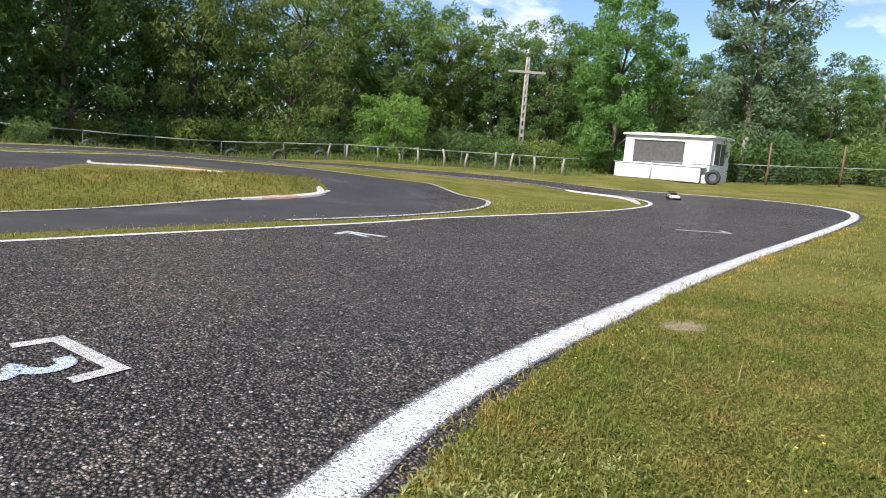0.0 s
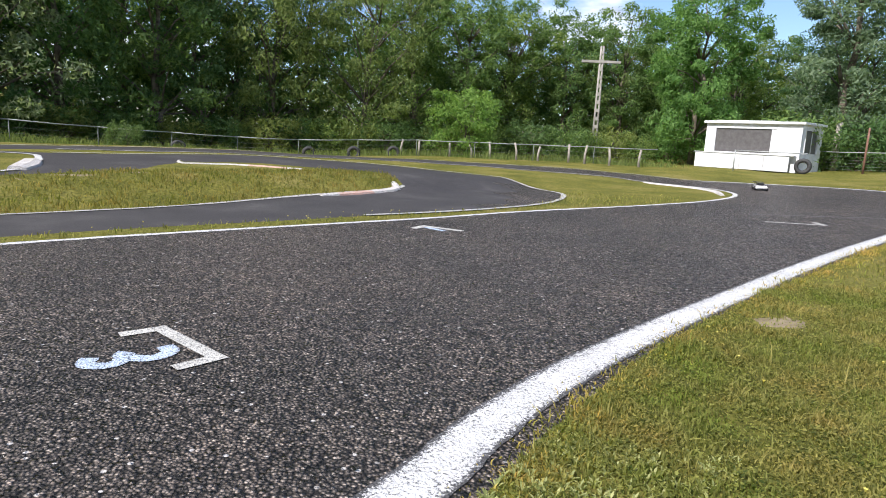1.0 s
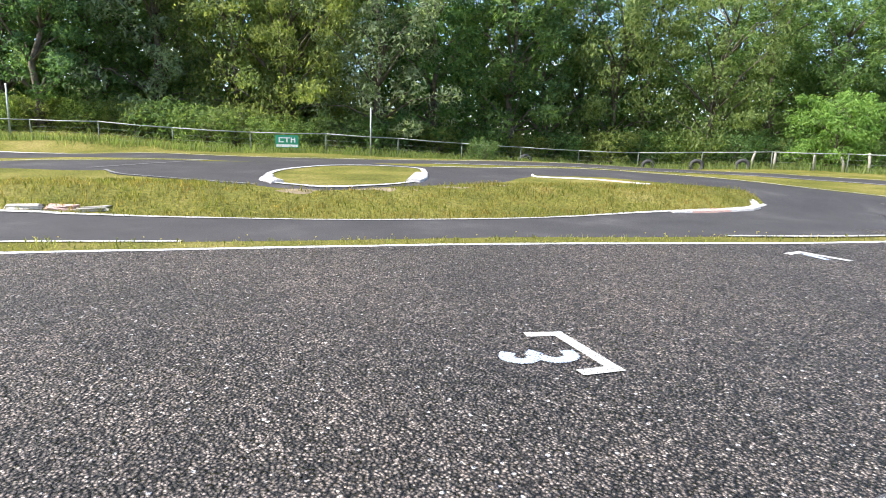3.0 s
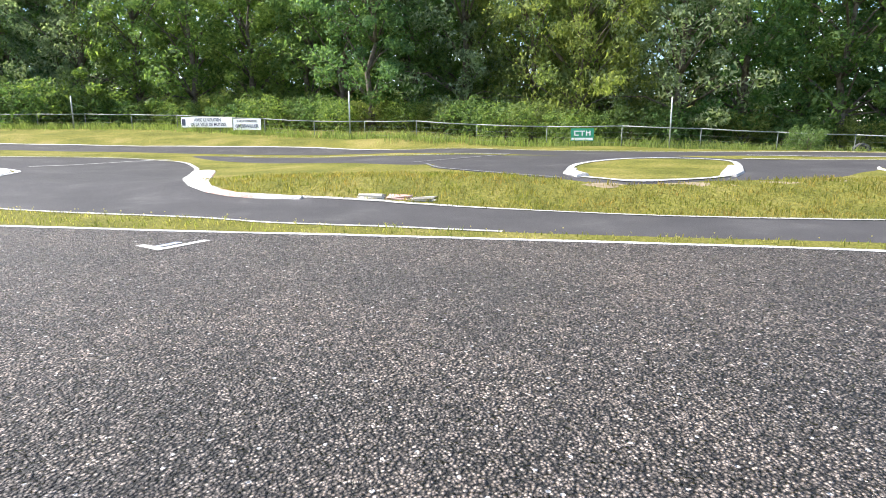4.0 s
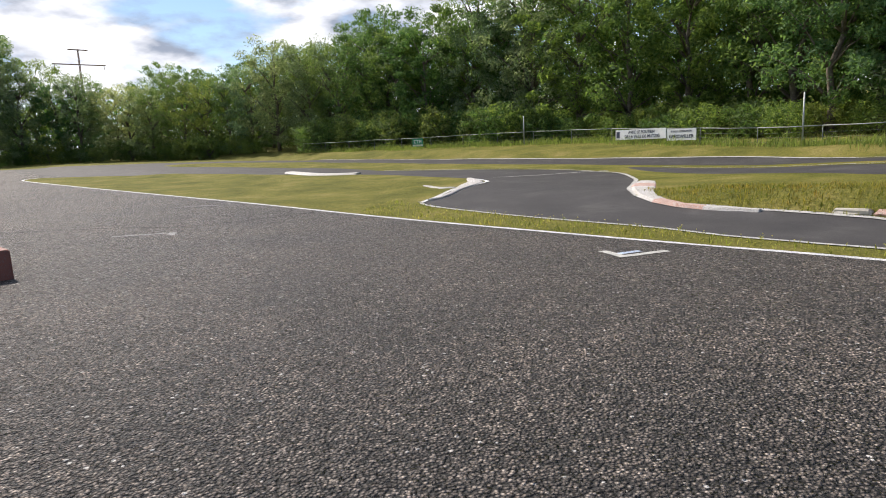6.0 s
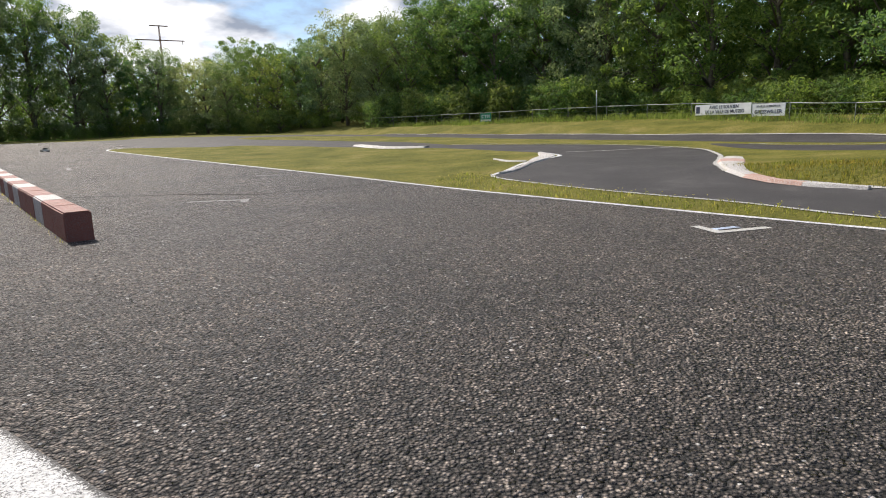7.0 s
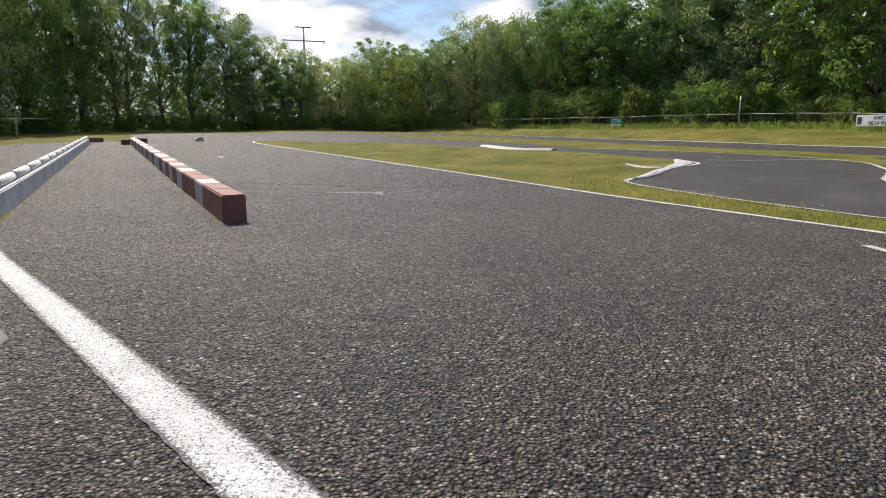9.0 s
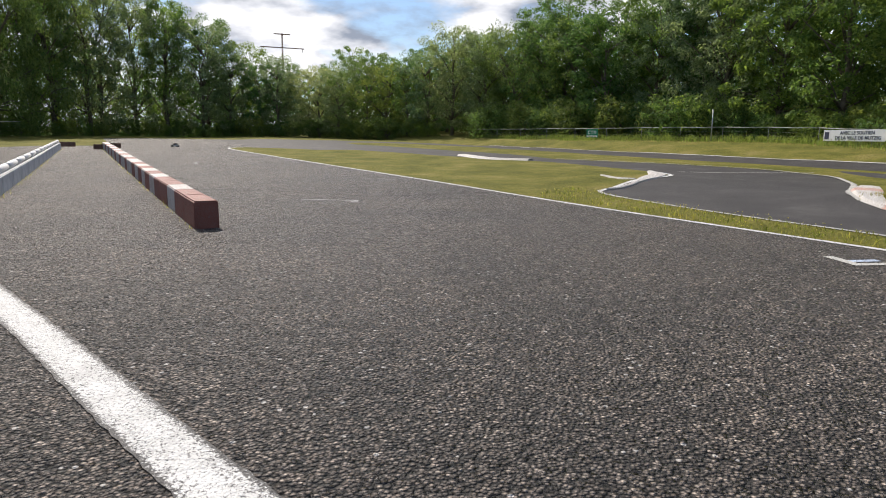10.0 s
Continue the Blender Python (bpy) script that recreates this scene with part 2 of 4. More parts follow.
CARDARK = plain_material("black_car_trim", (0.015, 0.015, 0.02), (0.03, 0.03, 0.035), 6.0, 0.3, 0.0, 0.0)
LEAVES = [
    # oak: dark end leans blue, distance haze put into the leaf colour
    leaf_material("oak_leaves", (0.066, 0.125, 0.046), (0.200, 0.290, 0.100)),
    leaf_material("willow_leaves", (0.085, 0.132, 0.048), (0.225, 0.285, 0.108)),
    leaf_material("alder_leaves", (0.068, 0.140, 0.062), (0.180, 0.275, 0.120)),
    leaf_material("poplar_leaves", (0.120, 0.170, 0.095), (0.350, 0.400, 0.265)),
    leaf_material("young_maple_leaves", (0.075, 0.160, 0.045), (0.200, 0.335, 0.105)),
]
BANKBLADE = leaf_material("bank_grass_blades", (0.082, 0.104, 0.026), (0.26, 0.232, 0.080), 1.0)
BLADE = leaf_material("grass_blades", (0.120, 0.124, 0.027), (0.52, 0.435, 0.145), 1.0)
CLOVER = leaf_material("clover_leaves", (0.070, 0.090, 0.022), (0.42, 0.38, 0.115), 1.0)
WEED = leaf_material("weed_leaves", (0.20, 0.25, 0.12), (0.46, 0.50, 0.28))
FLOWER = plain_material("yellow_flower", (0.55, 0.45, 0.05), (0.7, 0.62, 0.15), 9.0, 0.7)


# ---- mesh helpers ----
def part(name, bm, mat, parent=None, label=""):
    me = bpy.data.meshes.new(name)
    bm.to_mesh(me)
    bm.free()
    me.materials.append(mat)
    ob = new(name, me)
    ob.parent = parent
    if label:
        tagged(ob, label)
    return ob


def raw(name, verts, faces, mat, parent=None, smooth=False):
    me = bpy.data.meshes.new(name)
    me.from_pydata(verts, [], faces)
    me.materials.append(mat)
    if smooth:
        me.polygons.foreach_set("use_smooth", [True] * len(me.polygons))
    me.update()
    ob = new(name, me)
    ob.parent = parent
    return ob


def box(bm, x0, x1, y0, y1, z0, z1, bevel=0.0, m=None):
    b2 = bmesh.new()
    bmesh.ops.create_cube(b2, size=1.0)
    bmesh.ops.transform(b2, matrix=Matrix.Translation(((x0 + x1) / 2, (y0 + y1) / 2, (z0 + z1) / 2)) @ Matrix.Diagonal((x1 - x0, y1 - y0, z1 - z0, 1)), verts=b2.verts)
    if bevel:
        bmesh.ops.bevel(b2, geom=b2.edges[:], offset=bevel, segments=2, affect="EDGES")
    if m:
        bmesh.ops.transform(b2, matrix=m, verts=b2.verts)
    tmp = bpy.data.meshes.new("t")
    b2.to_mesh(tmp)
    b2.free()
    bm.from_mesh(tmp)
    bpy.data.meshes.remove(tmp)
    return bm


def tube(bm, pts, radii, sides=8):
    """A tapering round bar along pts."""
    rings = []
    for i, p in enumerate(pts):
        p = Vector(p)
        d = (Vector(pts[min(i + 1, len(pts) - 1)]) - Vector(pts[max(i - 1, 0)])).normalized()
        a = d.orthogonal().normalized()
        b = d.cross(a)
        rings.append([bm.verts.new(p + (a * math.cos(2 * math.pi * k / sides) + b * math.sin(2 * math.pi * k / sides)) * radii[i]) for k in range(sides)])
    for r0, r1 in zip(rings, rings[1:]):
        for k in range(sides):
            bm.faces.new((r0[k], r0[(k + 1) % sides], r1[(k + 1) % sides], r1[k])).smooth = True
    bm.faces.new(rings[0][::-1])
    bm.faces.new(rings[-1])
    return bm


def curve(pts, step=0.4, closed=False):
    """Points on a smooth line through pts."""
    pts = [np.array(p, float) for p in pts]
    n, out = len(pts), []
    for i in range(n if closed else n - 1):
        if closed:
            p0, p1, p2, p3 = pts[i - 1], pts[i], pts[(i + 1) % n], pts[(i + 2) % n]
        else:
            p0, p1, p2, p3 = pts[max(i - 1, 0)], pts[i], pts[i + 1], pts[min(i + 2, n - 1)]
        k = max(2, int(np.linalg.norm(p2 - p1) / step))
        for j in range(k):
            t = j / k
            out.append(0.5 * (2 * p1 + (p2 - p0) * t + (2 * p0 - 5 * p1 + 4 * p2 - p3) * t * t + (3 * p1 - p0 - 3 * p2 + p3) * t ** 3))
    if not closed:
        out.append(pts[-1])
    return np.array(out)


# ---- ground ----
def ease(a, b, x):
    t = min(1.0, max(0.0, (x - a) / (b - a)))
    return t * t * (3 - 2 * t)


def relief(x, y):
    """The lie of the land: a low terrace with the inner track, an outer bank, a wooded slope, and gentle rises along the straight and towards the cabin."""
    v, w = -0.81 * x + 0.585 * y, 0.585 * x + 0.81 * y
    s = (0.3 + 0.7 * ease(-13, -4, w)) * (1 - 0.75 * ease(8, 20, w))
    z = s * (0.40 * ease(11.3, 13.0, v) + 0.12 * ease(14, 26, v))
    z -= 0.32 * ease(24.5, 27.5, v) * ease(1, 10, w) * (1 - ease(13, 21, w))
    z += (1 - ease(-11, -1, w)) * (0.55 * ease(26.6, 29.4, v) + 0.4 * ease(29.8, 34, v))
    z += (1 - 0.7 * ease(9, 22, w)) * 4.0 * ease(34, 70, v)
    z += 0.05 * ease(26.5, 30.5, y) * ease(1.5, 5.5, x)
    z += 0.16 * ease(20, 27, y) * ease(-13, -6, x) * (1 - ease(-1, 4, x))
    r = max(0.0, 0.9 * x + 0.3 * y - 6)
    z += 0.035 * r * r / (r + 2) * (1 - ease(20, 120, r))
    d = max(0.0, -w - 10)
    return z + 0.0155 * d * d / (d + 6) * (1 - 0.6 * ease(70, 120, d))


RIGHT_EDGE = [(-0.3, 1.8), (-0.12, 2.63), (0.29, 3.66), (0.68, 4.53), (1.40, 5.77), (2.95, 8.22), (4.5, 10.5), (6.45, 13.0), (8.4, 15.6), (10.15, 18.2), (10.95, 20.1), (10.85, 21.7), (10.1, 23.1), (8.9, 24.0), (7.0, 24.9), (5.0, 25.6)]
BACK_FAR = [(5.0, 25.6), (2.6, 26.3), (-1.4, 27.6), (-5.5, 27.8), (-9.5, 26.4), (-13.0, 22.6), (-15.8, 18.0), (-19.9, 12.8), (-24.6, 10.0), (-29.4, 6.7), (-33.2, 1.4), (-39.3, -7.4), (-49.3, -22.0), (-54.0, -33.0), (-53.0, -48.0), (-46.0, -60.0)]
LANE_LEFT = [(-46.0, -60.0), (-42.5, -60.8), (-36.0, -51.5), (-30.2, -42.8), (-28.3, -39.2)]
PIT = [(-28.3, -39.2), (-27.6, -41.2), (-24.0, -42.0), (-12.0, -35.0), (2.0, -22.0), (6.0, -8.0), (2.5, -1.5), (0.4, 0.6), (-0.3, 1.8)]
OUTER = np.vstack([curve(RIGHT_EDGE)[:-1], curve(BACK_FAR, 0.8)[:-1], curve(LANE_LEFT, 0.8)[:-1], curve(PIT, 1.0)[:-1]])
MAIN_LINE = [(-33.9, -33.8), (-31.4, -32.5), (-25.9, -24.2), (-22.0, -18.0), (-16.9, -9.9), (-13.4, -4.8), (-10.3, -0.3), (-9.0, 1.7), (-7.75, 3.55), (-6.47, 5.41), (-5.1, 7.3), (-2.41, 10.55), (-1.63, 11.6), (-0.68, 12.85), (1.9, 15.75), (3.59, 17.55), (4.65, 19.3), (4.8, 20.9), (4.1, 22.4), (2.8, 23.6)]
BACK_NEAR = [(2.8, 23.6), (0.0, 24.4), (-3.5, 25.0), (-7.0, 24.2), (-10.2, 21.6), (-12.7, 18.8), (-14.6, 16.2), (-15.6, 14.2)]
LANE_FAR = [(-15.6, 14.2), (-13.7, 15.0), (-11.8, 17.6), (-9.2, 20.4), (-6.2, 21.6), (-3.4, 20.4), (-1.3, 18.9), (-0.2, 17.7), (0.0, 16.6), (-0.2, 15.1), (-0.81, 13.6), (-2.03, 11.8), (-3.25, 10.4), (-4.35, 9.0), (-5.4, 7.75), (-6.3, 6.45), (-7.2, 5.15), (-8.15, 3.85), (-9.2, 2.6), (-10.4, 1.05), (-11.5, 0.0), (-13.3, -2.2), (-15.5, -4.5), (-16.5, -5.05)]
LOOP_NEAR = [(-16.5, -5.05), (-18.3, -4.9), (-20.1, -4.5), (-22.1, -4.15), (-23.6, -4.9), (-26.6, -8.4), (-28.2, -11.5), (-29.6, -15.5), (-32.6, -22.0), (-34.4, -29.0), (-33.9, -33.8)]
STRIP = np.vstack([curve(MAIN_LINE)[:-1], curve(BACK_NEAR)[:-1], curve(LANE_FAR)[:-1], curve(LOOP_NEAR)[:-1]])
BANK_FOOT = [(-15.2, 0.15), (-14.2, 0.8), (-13.2, 1.9), (-11.9, 3.4), (-9.6, 5.64), (-8.26, 7.1), (-6.6, 9.58), (-5.65, 11.8), (-4.75, 13.4), (-4.05, 14.5), (-3.85, 15.2)]
BANK_END = [(-3.85, 15.2), (-4.5, 15.9), (-6.2, 16.5), (-8.4, 16.6), (-9.9, 15.3), (-10.9, 16.3), (-13.0, 14.6), (-15.3, 13.6), (-18.2, 10.6), (-22.0, 8.3), (-27.2, 5.6), (-30.5, 1.3), (-36.6, -8.0), (-46.5, -22.5), (-50.0, -33.0), (-46.0, -34.0), (-40.0, -24.0), (-35.0, -15.0), (-31.0, -10.6), (-30.3, -6.5), (-28.6, -2.6), (-25.4, 0.0), (-22.0, 0.6), (-19.2, 0.4), (-16.8, 0.1), (-15.2, 0.15)]
INFIELD = np.vstack([curve(BANK_FOOT)[:-1], curve(BANK_END, 0.6)[:-1]])
TERRACE = curve([(-15.4, 5.9), (-12.7, 6.4), (-11.0, 6.85), (-10.0, 7.65), (-9.4, 9.1), (-9.0, 10.7), (-8.9, 12.2), (-9.4, 13.6), (-9.8, 14.9), (-11.0, 16.4), (-13.0, 15.2), (-15.6, 13.4), (-18.2, 9.9), (-17.2, 7.4)], 0.4, True)
SECOND = curve([(-16.4, 6.0), (-18.3, 9.7), (-20.9, 7.2), (-24.8, 4.9), (-28.6, 1.0), (-24.6, 1.9), (-20.1, 4.4)], 0.5, True)
ROUND = curve([(-12.6, 8.15), (-11.1, 7.4), (-10.2, 7.8), (-9.75, 9.0), (-10.0, 10.3), (-11.5, 12.3), (-13.5, 13.9), (-15.2, 12.3), (-14.5, 9.9)], 0.35, True)


def inside(px, py, poly):
    res = np.zeros(px.shape, bool)
    for (x0, y0), (x1, y1) in zip(poly, np.roll(poly, -1, 0)):
        c = (y0 > py) != (y1 > py)
        if y0 != y1:
            res ^= c & (px < (x1 - x0) * (py - y0) / (y1 - y0) + x0)
    return res


def build_ground():
    from mathutils.geometry import delaunay_2d_cdt
    pts, edges = [], []
    for poly in (OUTER, STRIP, INFIELD, TERRACE, SECOND, ROUND):
        k = len(pts)
        pts += [tuple(p) for p in poly]
        edges += [(k + i, k + (i + 1) % len(poly)) for i in range(len(poly))]
    def grid(x0, x1, y0, y1, s, hole=None):
        for x in np.arange(x0, x1, s):
            for y in np.arange(y0, y1, s):
                if hole and hole[0] <= x <= hole[1] and hole[2] <= y <= hole[3]:
                    continue
                pts.append((x + random.uniform(-0.2, 0.2) * s, y + random.uniform(-0.2, 0.2) * s))
    grid(-34, 16, -6, 36, 0.8)
    grid(-70, 40, -80, 60, 2.0, (-34, 16, -6, 36))
    grid(-900, 900, -900, 900, 40.0, (-70, 40, -80, 60))
    vs, _, fs, _, _, _ = delaunay_2d_cdt([Vector(p) for p in pts], edges, [], 0, 1e-4)
    xy = np.array([(v.x, v.y) for v in vs])
    zs = np.array([relief(x, y) + 0.03 * noise.noise((x * 0.35, y * 0.35, 0)) * ease(11, 16, -0.81 * x + 0.585 * y) for x, y in xy])
    tri = np.array([f for f in fs])
    cx, cy = xy[tri].mean(1).T
    asphalt = inside(cx, cy, OUTER)
    strip = inside(cx, cy, STRIP)
    field = inside(cx, cy, INFIELD)
    upper = inside(cx, cy, TERRACE) | inside(cx, cy, SECOND)
    ring = inside(cx, cy, ROUND)
    grass = ~asphalt | strip | (field & ~upper) | ring
    main = ~grass & (-0.81 * cx + 0.585 * cy < 8.6) & ~field
    main |= ~grass & (cx > -1.5) & (cy > 10)
    verts = [(x, y, z) for (x, y), z in zip(xy, zs)]
    for name, pick, mat, label in (("ground", grass, TURF, "patchy yellow-green mown grass on gently uneven ground"), ("road_straight", main, ASPHALT, "coarse grey asphalt with pale exposed stones"), ("road_inner", ~grass & ~main, SMOOTH, "smooth dark grey asphalt of the winding inner track")):
        used = np.unique(tri[pick])
        back = np.full(len(verts), -1)
        back[used] = np.arange(len(used))
        ob = raw(name, [verts[i] for i in used], [tuple(int(back[i]) for i in t) for t in tri[pick]], mat, None, True)
        tagged(ob, label, "ground" if name == "ground" else "road", "", "structure")
    from mathutils.bvhtree import BVHTree
    return BVHTree.FromPolygons([Vector(v) for v in verts], [tuple(int(i) for i in t) for t in tri])


LAND = build_ground()


def Z(x, y):
    hit = LAND.ray_cast(Vector((x, y, 100)), Vector((0, 0, -1)))
    return hit[0].z if hit[0] else 0.0


def ribbon(name, pts, width, mat, lift=0.006, ragged=0.015, label="", step=0.25, ends=None, kind="structure"):
    """A painted line on the ground along pts; width may be a list, one for each point."""
    c = curve(pts, step)
    ws = np.interp(np.linspace(0, 1, len(c)), np.linspace(0, 1, len(width)), width) if isinstance(width, (list, tuple)) else np.full(len(c), width)
    verts, faces = [], []
    for i, p in enumerate(c):
        d = c[min(i + 1, len(c) - 1)] - c[max(i - 1, 0)]
        d = d / (np.linalg.norm(d) + 1e-9)
        nrm = np.array((-d[1], d[0]))
        for k in (-1, -0.72, 0, 0.72, 1):
            q = p + nrm * k * (ws[i] / 2 + random.uniform(-ragged, ragged))
            verts.append((q[0], q[1], Z(q[0], q[1]) + lift))
        if i:
            a = 5 * (i - 1)
            faces += [(a + k, a + k + 5, a + k + 6, a + k + 1) for k in range(4)]
    ob = raw(name, verts, faces, mat)
    wear = ob.data.attributes.new("edge_wear", "FLOAT", "POINT")
    k = min(1.0, float(np.mean(ws)) / 0.28)
    wear.data.foreach_set("value", [1.0 * k, 0.25 * k, 0.0, 0.25 * k, 1.0 * k] * len(c))
    return tagged(ob, label or "worn white painted line on the asphalt", "line", "", kind)


# painted lines of the track
ribbon("road_line", [(-5.9, -12.2), (-4.67, -9.24), (-4.13, -7.7), (-3.52, -5.76), (-3.115, -4.5), (-2.86, -3.71), (-2.70, -3.2), (-2.4, -2.3), (-1.85, -1.0), (-1.32, 0.25), (-0.86, 1.5), (-0.42, 2.55), (-0.17, 3.28), (0.22, 4.12), (0.72, 5.0), (1.18, 5.76), (1.87, 6.85), (2.89, 8.45), (4.29, 10.5), (6.25, 13.1), (8.2, 15.7), (9.95, 18.25), (10.7, 20.1), (10.6, 21.6), (9.9, 22.9), (8.7, 23.8), (6.95, 24.7), (4.95, 25.4)], [0.22, 0.22, 0.24, 0.26, 0.28, 0.29, 0.30, 0.30, 0.28, 0.28, 0.28, 0.28, 0.27, 0.25, 0.24, 0.24, 0.24, 0.24], LINE, ragged=0.007, label="broad worn white line along the edge of the asphalt", step=0.07)
ribbon("road_line", [(4.95, 25.4)] + BACK_FAR[1:13], 0.12, THIN, 0.02)
ribbon("road_line", [(x + 0.06, y - 0.04) for x, y in MAIN_LINE], 0.13, LINE, step=0.2)
ribbon("road_line", BACK_NEAR[:7], 0.12, THIN, 0.02)
ribbon("road_line", LANE_FAR[1:13], 0.13, THIN, 0.02)
ribbon("road_line", LANE_FAR[17:], 0.11, THIN, 0.012)
ribbon("road_line", BANK_FOOT[1:], 0.10, THIN, 0.012)
ribbon("road_line", [(-15.2, 0.15), (-16.8, 0.1), (-19.2, 0.4), (-22.0, 0.6), (-25.4, 0.0), (-28.6, -2.6), (-30.3, -6.5), (-31.0, -10.6)], 0.15, THIN, 0.02)
ribbon("road_line", LOOP_NEAR[:5], 0.15, LINE, 0.015)
ribbon("road_line", [tuple(p) for p in ROUND[::3]] + [tuple(ROUND[0])], 0.16, LINE, 0.02)
ribbon("road_line", [(-17.2, 6.1), (-18.0, 8.0), (-18.5, 9.9)], 0.10, FADED, 0.015)
ribbon("road_line", [(-18.6, 10.1), (-20.9, 7.4), (-24.8, 5.1), (-28.0, 2.2)], 0.10, THIN, 0.02)
ribbon("road_line", [(-16.4, 6.2), (-14.9, 6.0), (-12.7, 6.5), (-11.2, 6.95)], 0.10, FADED, 0.02)
ribbon("road_line", [(-24.1, -4.2), (-25.0, -2.5), (-26.2, -0.6), (-26.8, 0.0)], 0.10, THIN, 0.015, label="faded pale streak on the asphalt")
ribbon("road_line", [(3.95, 14.75), (5.1, 14.9), (6.75, 15.0)], 0.08, FADED, 0.006, label="faded start line across the asphalt")


def grid_mark(pts, width, name="grid_mark", mat=THIN, label="faded white painted starting box corner on asphalt"):
    bm = bmesh.new()
    for a, b in zip(pts, pts[1:]):
        a, b = Vector((*a, 0)), Vector((*b, 0))
        d = (b - a).normalized()
        s = Vector((-d.y, d.x, 0)) * width / 2
        a, b = a - d * width / 2, b + d * width / 2
        bm.faces.new([bm.verts.new((q.x, q.y, Z(q.x, q.y) + 0.006 + 0.0012 * len(bm.faces))) for q in (a - s, b - s, b + s, a + s)])
    return tagged(part(name, bm, mat), label, "marking", "starting boxes", "structure")


grid_mark([(-2.72, 3.84), (-2.585, 4.0), (-1.93, 3.62), (-2.04, 3.43)], 0.10)
three = [(-2.62, 3.38), (-2.56, 3.28), (-2.44, 3.31), (-2.43, 3.42), (-2.50, 3.50), (-2.40, 3.46), (-2.28, 3.50), (-2.25, 3.62), (-2.35, 3.70)]
ribbon("grid_number", three, 0.11, BLUE, 0.006, 0.004, "pale blue painted number three on the asphalt", 0.03)
grid_mark([(-2.13, 9.45), (-2.05, 9.72), (-1.46, 9.52)], 0.12)
grid_mark([(-1.95, 9.58), (-1.70, 9.40)], 0.10, mat=BLUE)
grid_mark([(4.0, 13.55), (4.95, 13.4), (4.9, 13.72)], 0.11)
grid_mark([(-9.22, -0.02), (-8.86, -0.55), (-9.2, -0.75)], 0.12)
grid_mark([(-9.22, -0.35), (-9.02, -0.62)], 0.10, mat=BLUE)
grid_mark([(-10.95, -9.55), (-11.4, -8.65), (-11.15, -8.5)], 0.13, mat=FADED)
grid_mark([(-18.9, -21.6), (-18.1, -20.6)], 0.14, mat=FADED)
grid_mark([(-16.3, -11.7), (-16.5, -10.9)], 0.14, mat=FADED)

ribbon("asphalt_seam", [(-11.2, -13.2), (-11.6, -12.1), (-12.1, -10.6), (-12.4, -8.8), (-14.6, -7.2)], 0.05, TAR, 0.004, 0.012, "dark tarred seam across the asphalt")

# ---- kerbs ----


def kerb(pts, widths, reds, height=0.07, label="low painted kerb, white with worn red patches"):
    """Kerb stones laid end to end along a curve."""
    base = new("kerb")
    c = curve(pts, 0.5)
    base.location = (c[0][0], c[0][1], Z(*c[0]))
    ws = np.interp(np.linspace(0, 1, len(c)), np.linspace(0, 1, len(widths)), widths)
    def cross(i):
        d = c[min(i + 1, len(c) - 1)] - c[max(i - 1, 0)]
        d /= np.linalg.norm(d)
        nrm = np.array((-d[1], d[0]))
        row = []
        for k, h in ((-0.5, -0.03), (-0.42, 0.5 * height), (-0.1, height), (0.35, height * 0.9), (0.5, -0.03)):
            q = c[i] + nrm * k * ws[i]
            row.append(Vector((q[0], q[1], Z(*c[i]) + 0.012 + h)) - base.location)
        return row
    for i in range(len(c) - 1):
        bm = bmesh.new()
        a, b = cross(i), cross(i + 1)
        a = [p.lerp(q, 0.01) for p, q in zip(a, b)]
        A, B = [bm.verts.new(p) for p in a], [bm.verts.new(p) for p in b]
        for k in range(4):
            bm.faces.new((A[k], B[k], B[k + 1], A[k + 1]))
        bm.faces.new(A[::-1]), bm.faces.new(B)
        bmesh.ops.recalc_face_normals(bm, faces=bm.faces)
        part("kerb_stone", bm, KERBR if i in reds else KERBW, base)
    return tagged(base, label, "kerb", "track kerbs")


kerb([(-12.9, 2.05), (-14.0, 0.9), (-15.2, 0.35), (-17.0, 0.45), (-18.4, 0.6), (-19.8, 0.8)], [0.14, 0.28, 0.42, 0.6, 0.7, 0.5], {2, 3, 8, 9, 12, 13}, 0.04)
kerb([(-5.0, 12.75), (-4.5, 13.6), (-4.15, 14.3), (-3.95, 14.8), (-4.1, 15.15)], [0.12, 0.26, 0.30, 0.26, 0.14], {1, 2}, 0.03)
kerb([(-6.5, 15.2), (-7.6, 15.5), (-8.6, 15.3), (-9.5, 14.7), (-10.1, 15.4)], [0.12, 0.20, 0.16, 0.11, 0.08], {1, 2}, 0.02)
kerb([(-9.95, 10.2), (-10.7, 11.2), (-11.4, 12.05)], [0.35, 0.5, 0.4], set(), label="low white painted kerb at a grass island")
kerb([(-12.8, 8.4), (-12.2, 7.9), (-11.2, 7.5)], [0.25, 0.35, 0.3], set(), label="low white painted kerb at a grass island")
kerb([(4.4, 19.3), (4.45, 20.9), (3.85, 22.2), (2.75, 23.4)], [0.12, 0.3, 0.42, 0.3], set(), 0.025, label="low white painted kerb at the tip of the grass")
kerb([(-16.9, -4.95), (-18.3, -4.62), (-20.4, -4.55), (-22.0, -4.55), (-23.5, -5.0)], [0.08, 0.18, 0.5, 0.6, 0.25], set(), 0.045, label="low white painted kerb with chipped edges")
kerb([(-19.7, -4.8), (-19.75, -5.2), (-20.2, -5.6), (-20.7, -6.0)], [0.25, 0.25, 0.22, 0.12], set(), 0.02, label="pale worn concrete edging sunk in the grass")
kerb([(-28.4, -11.0), (-28.9, -13.3), (-31.0, -15.6)], [0.6, 1.0, 0.8], set(), label="low white painted kerb at the far bend")


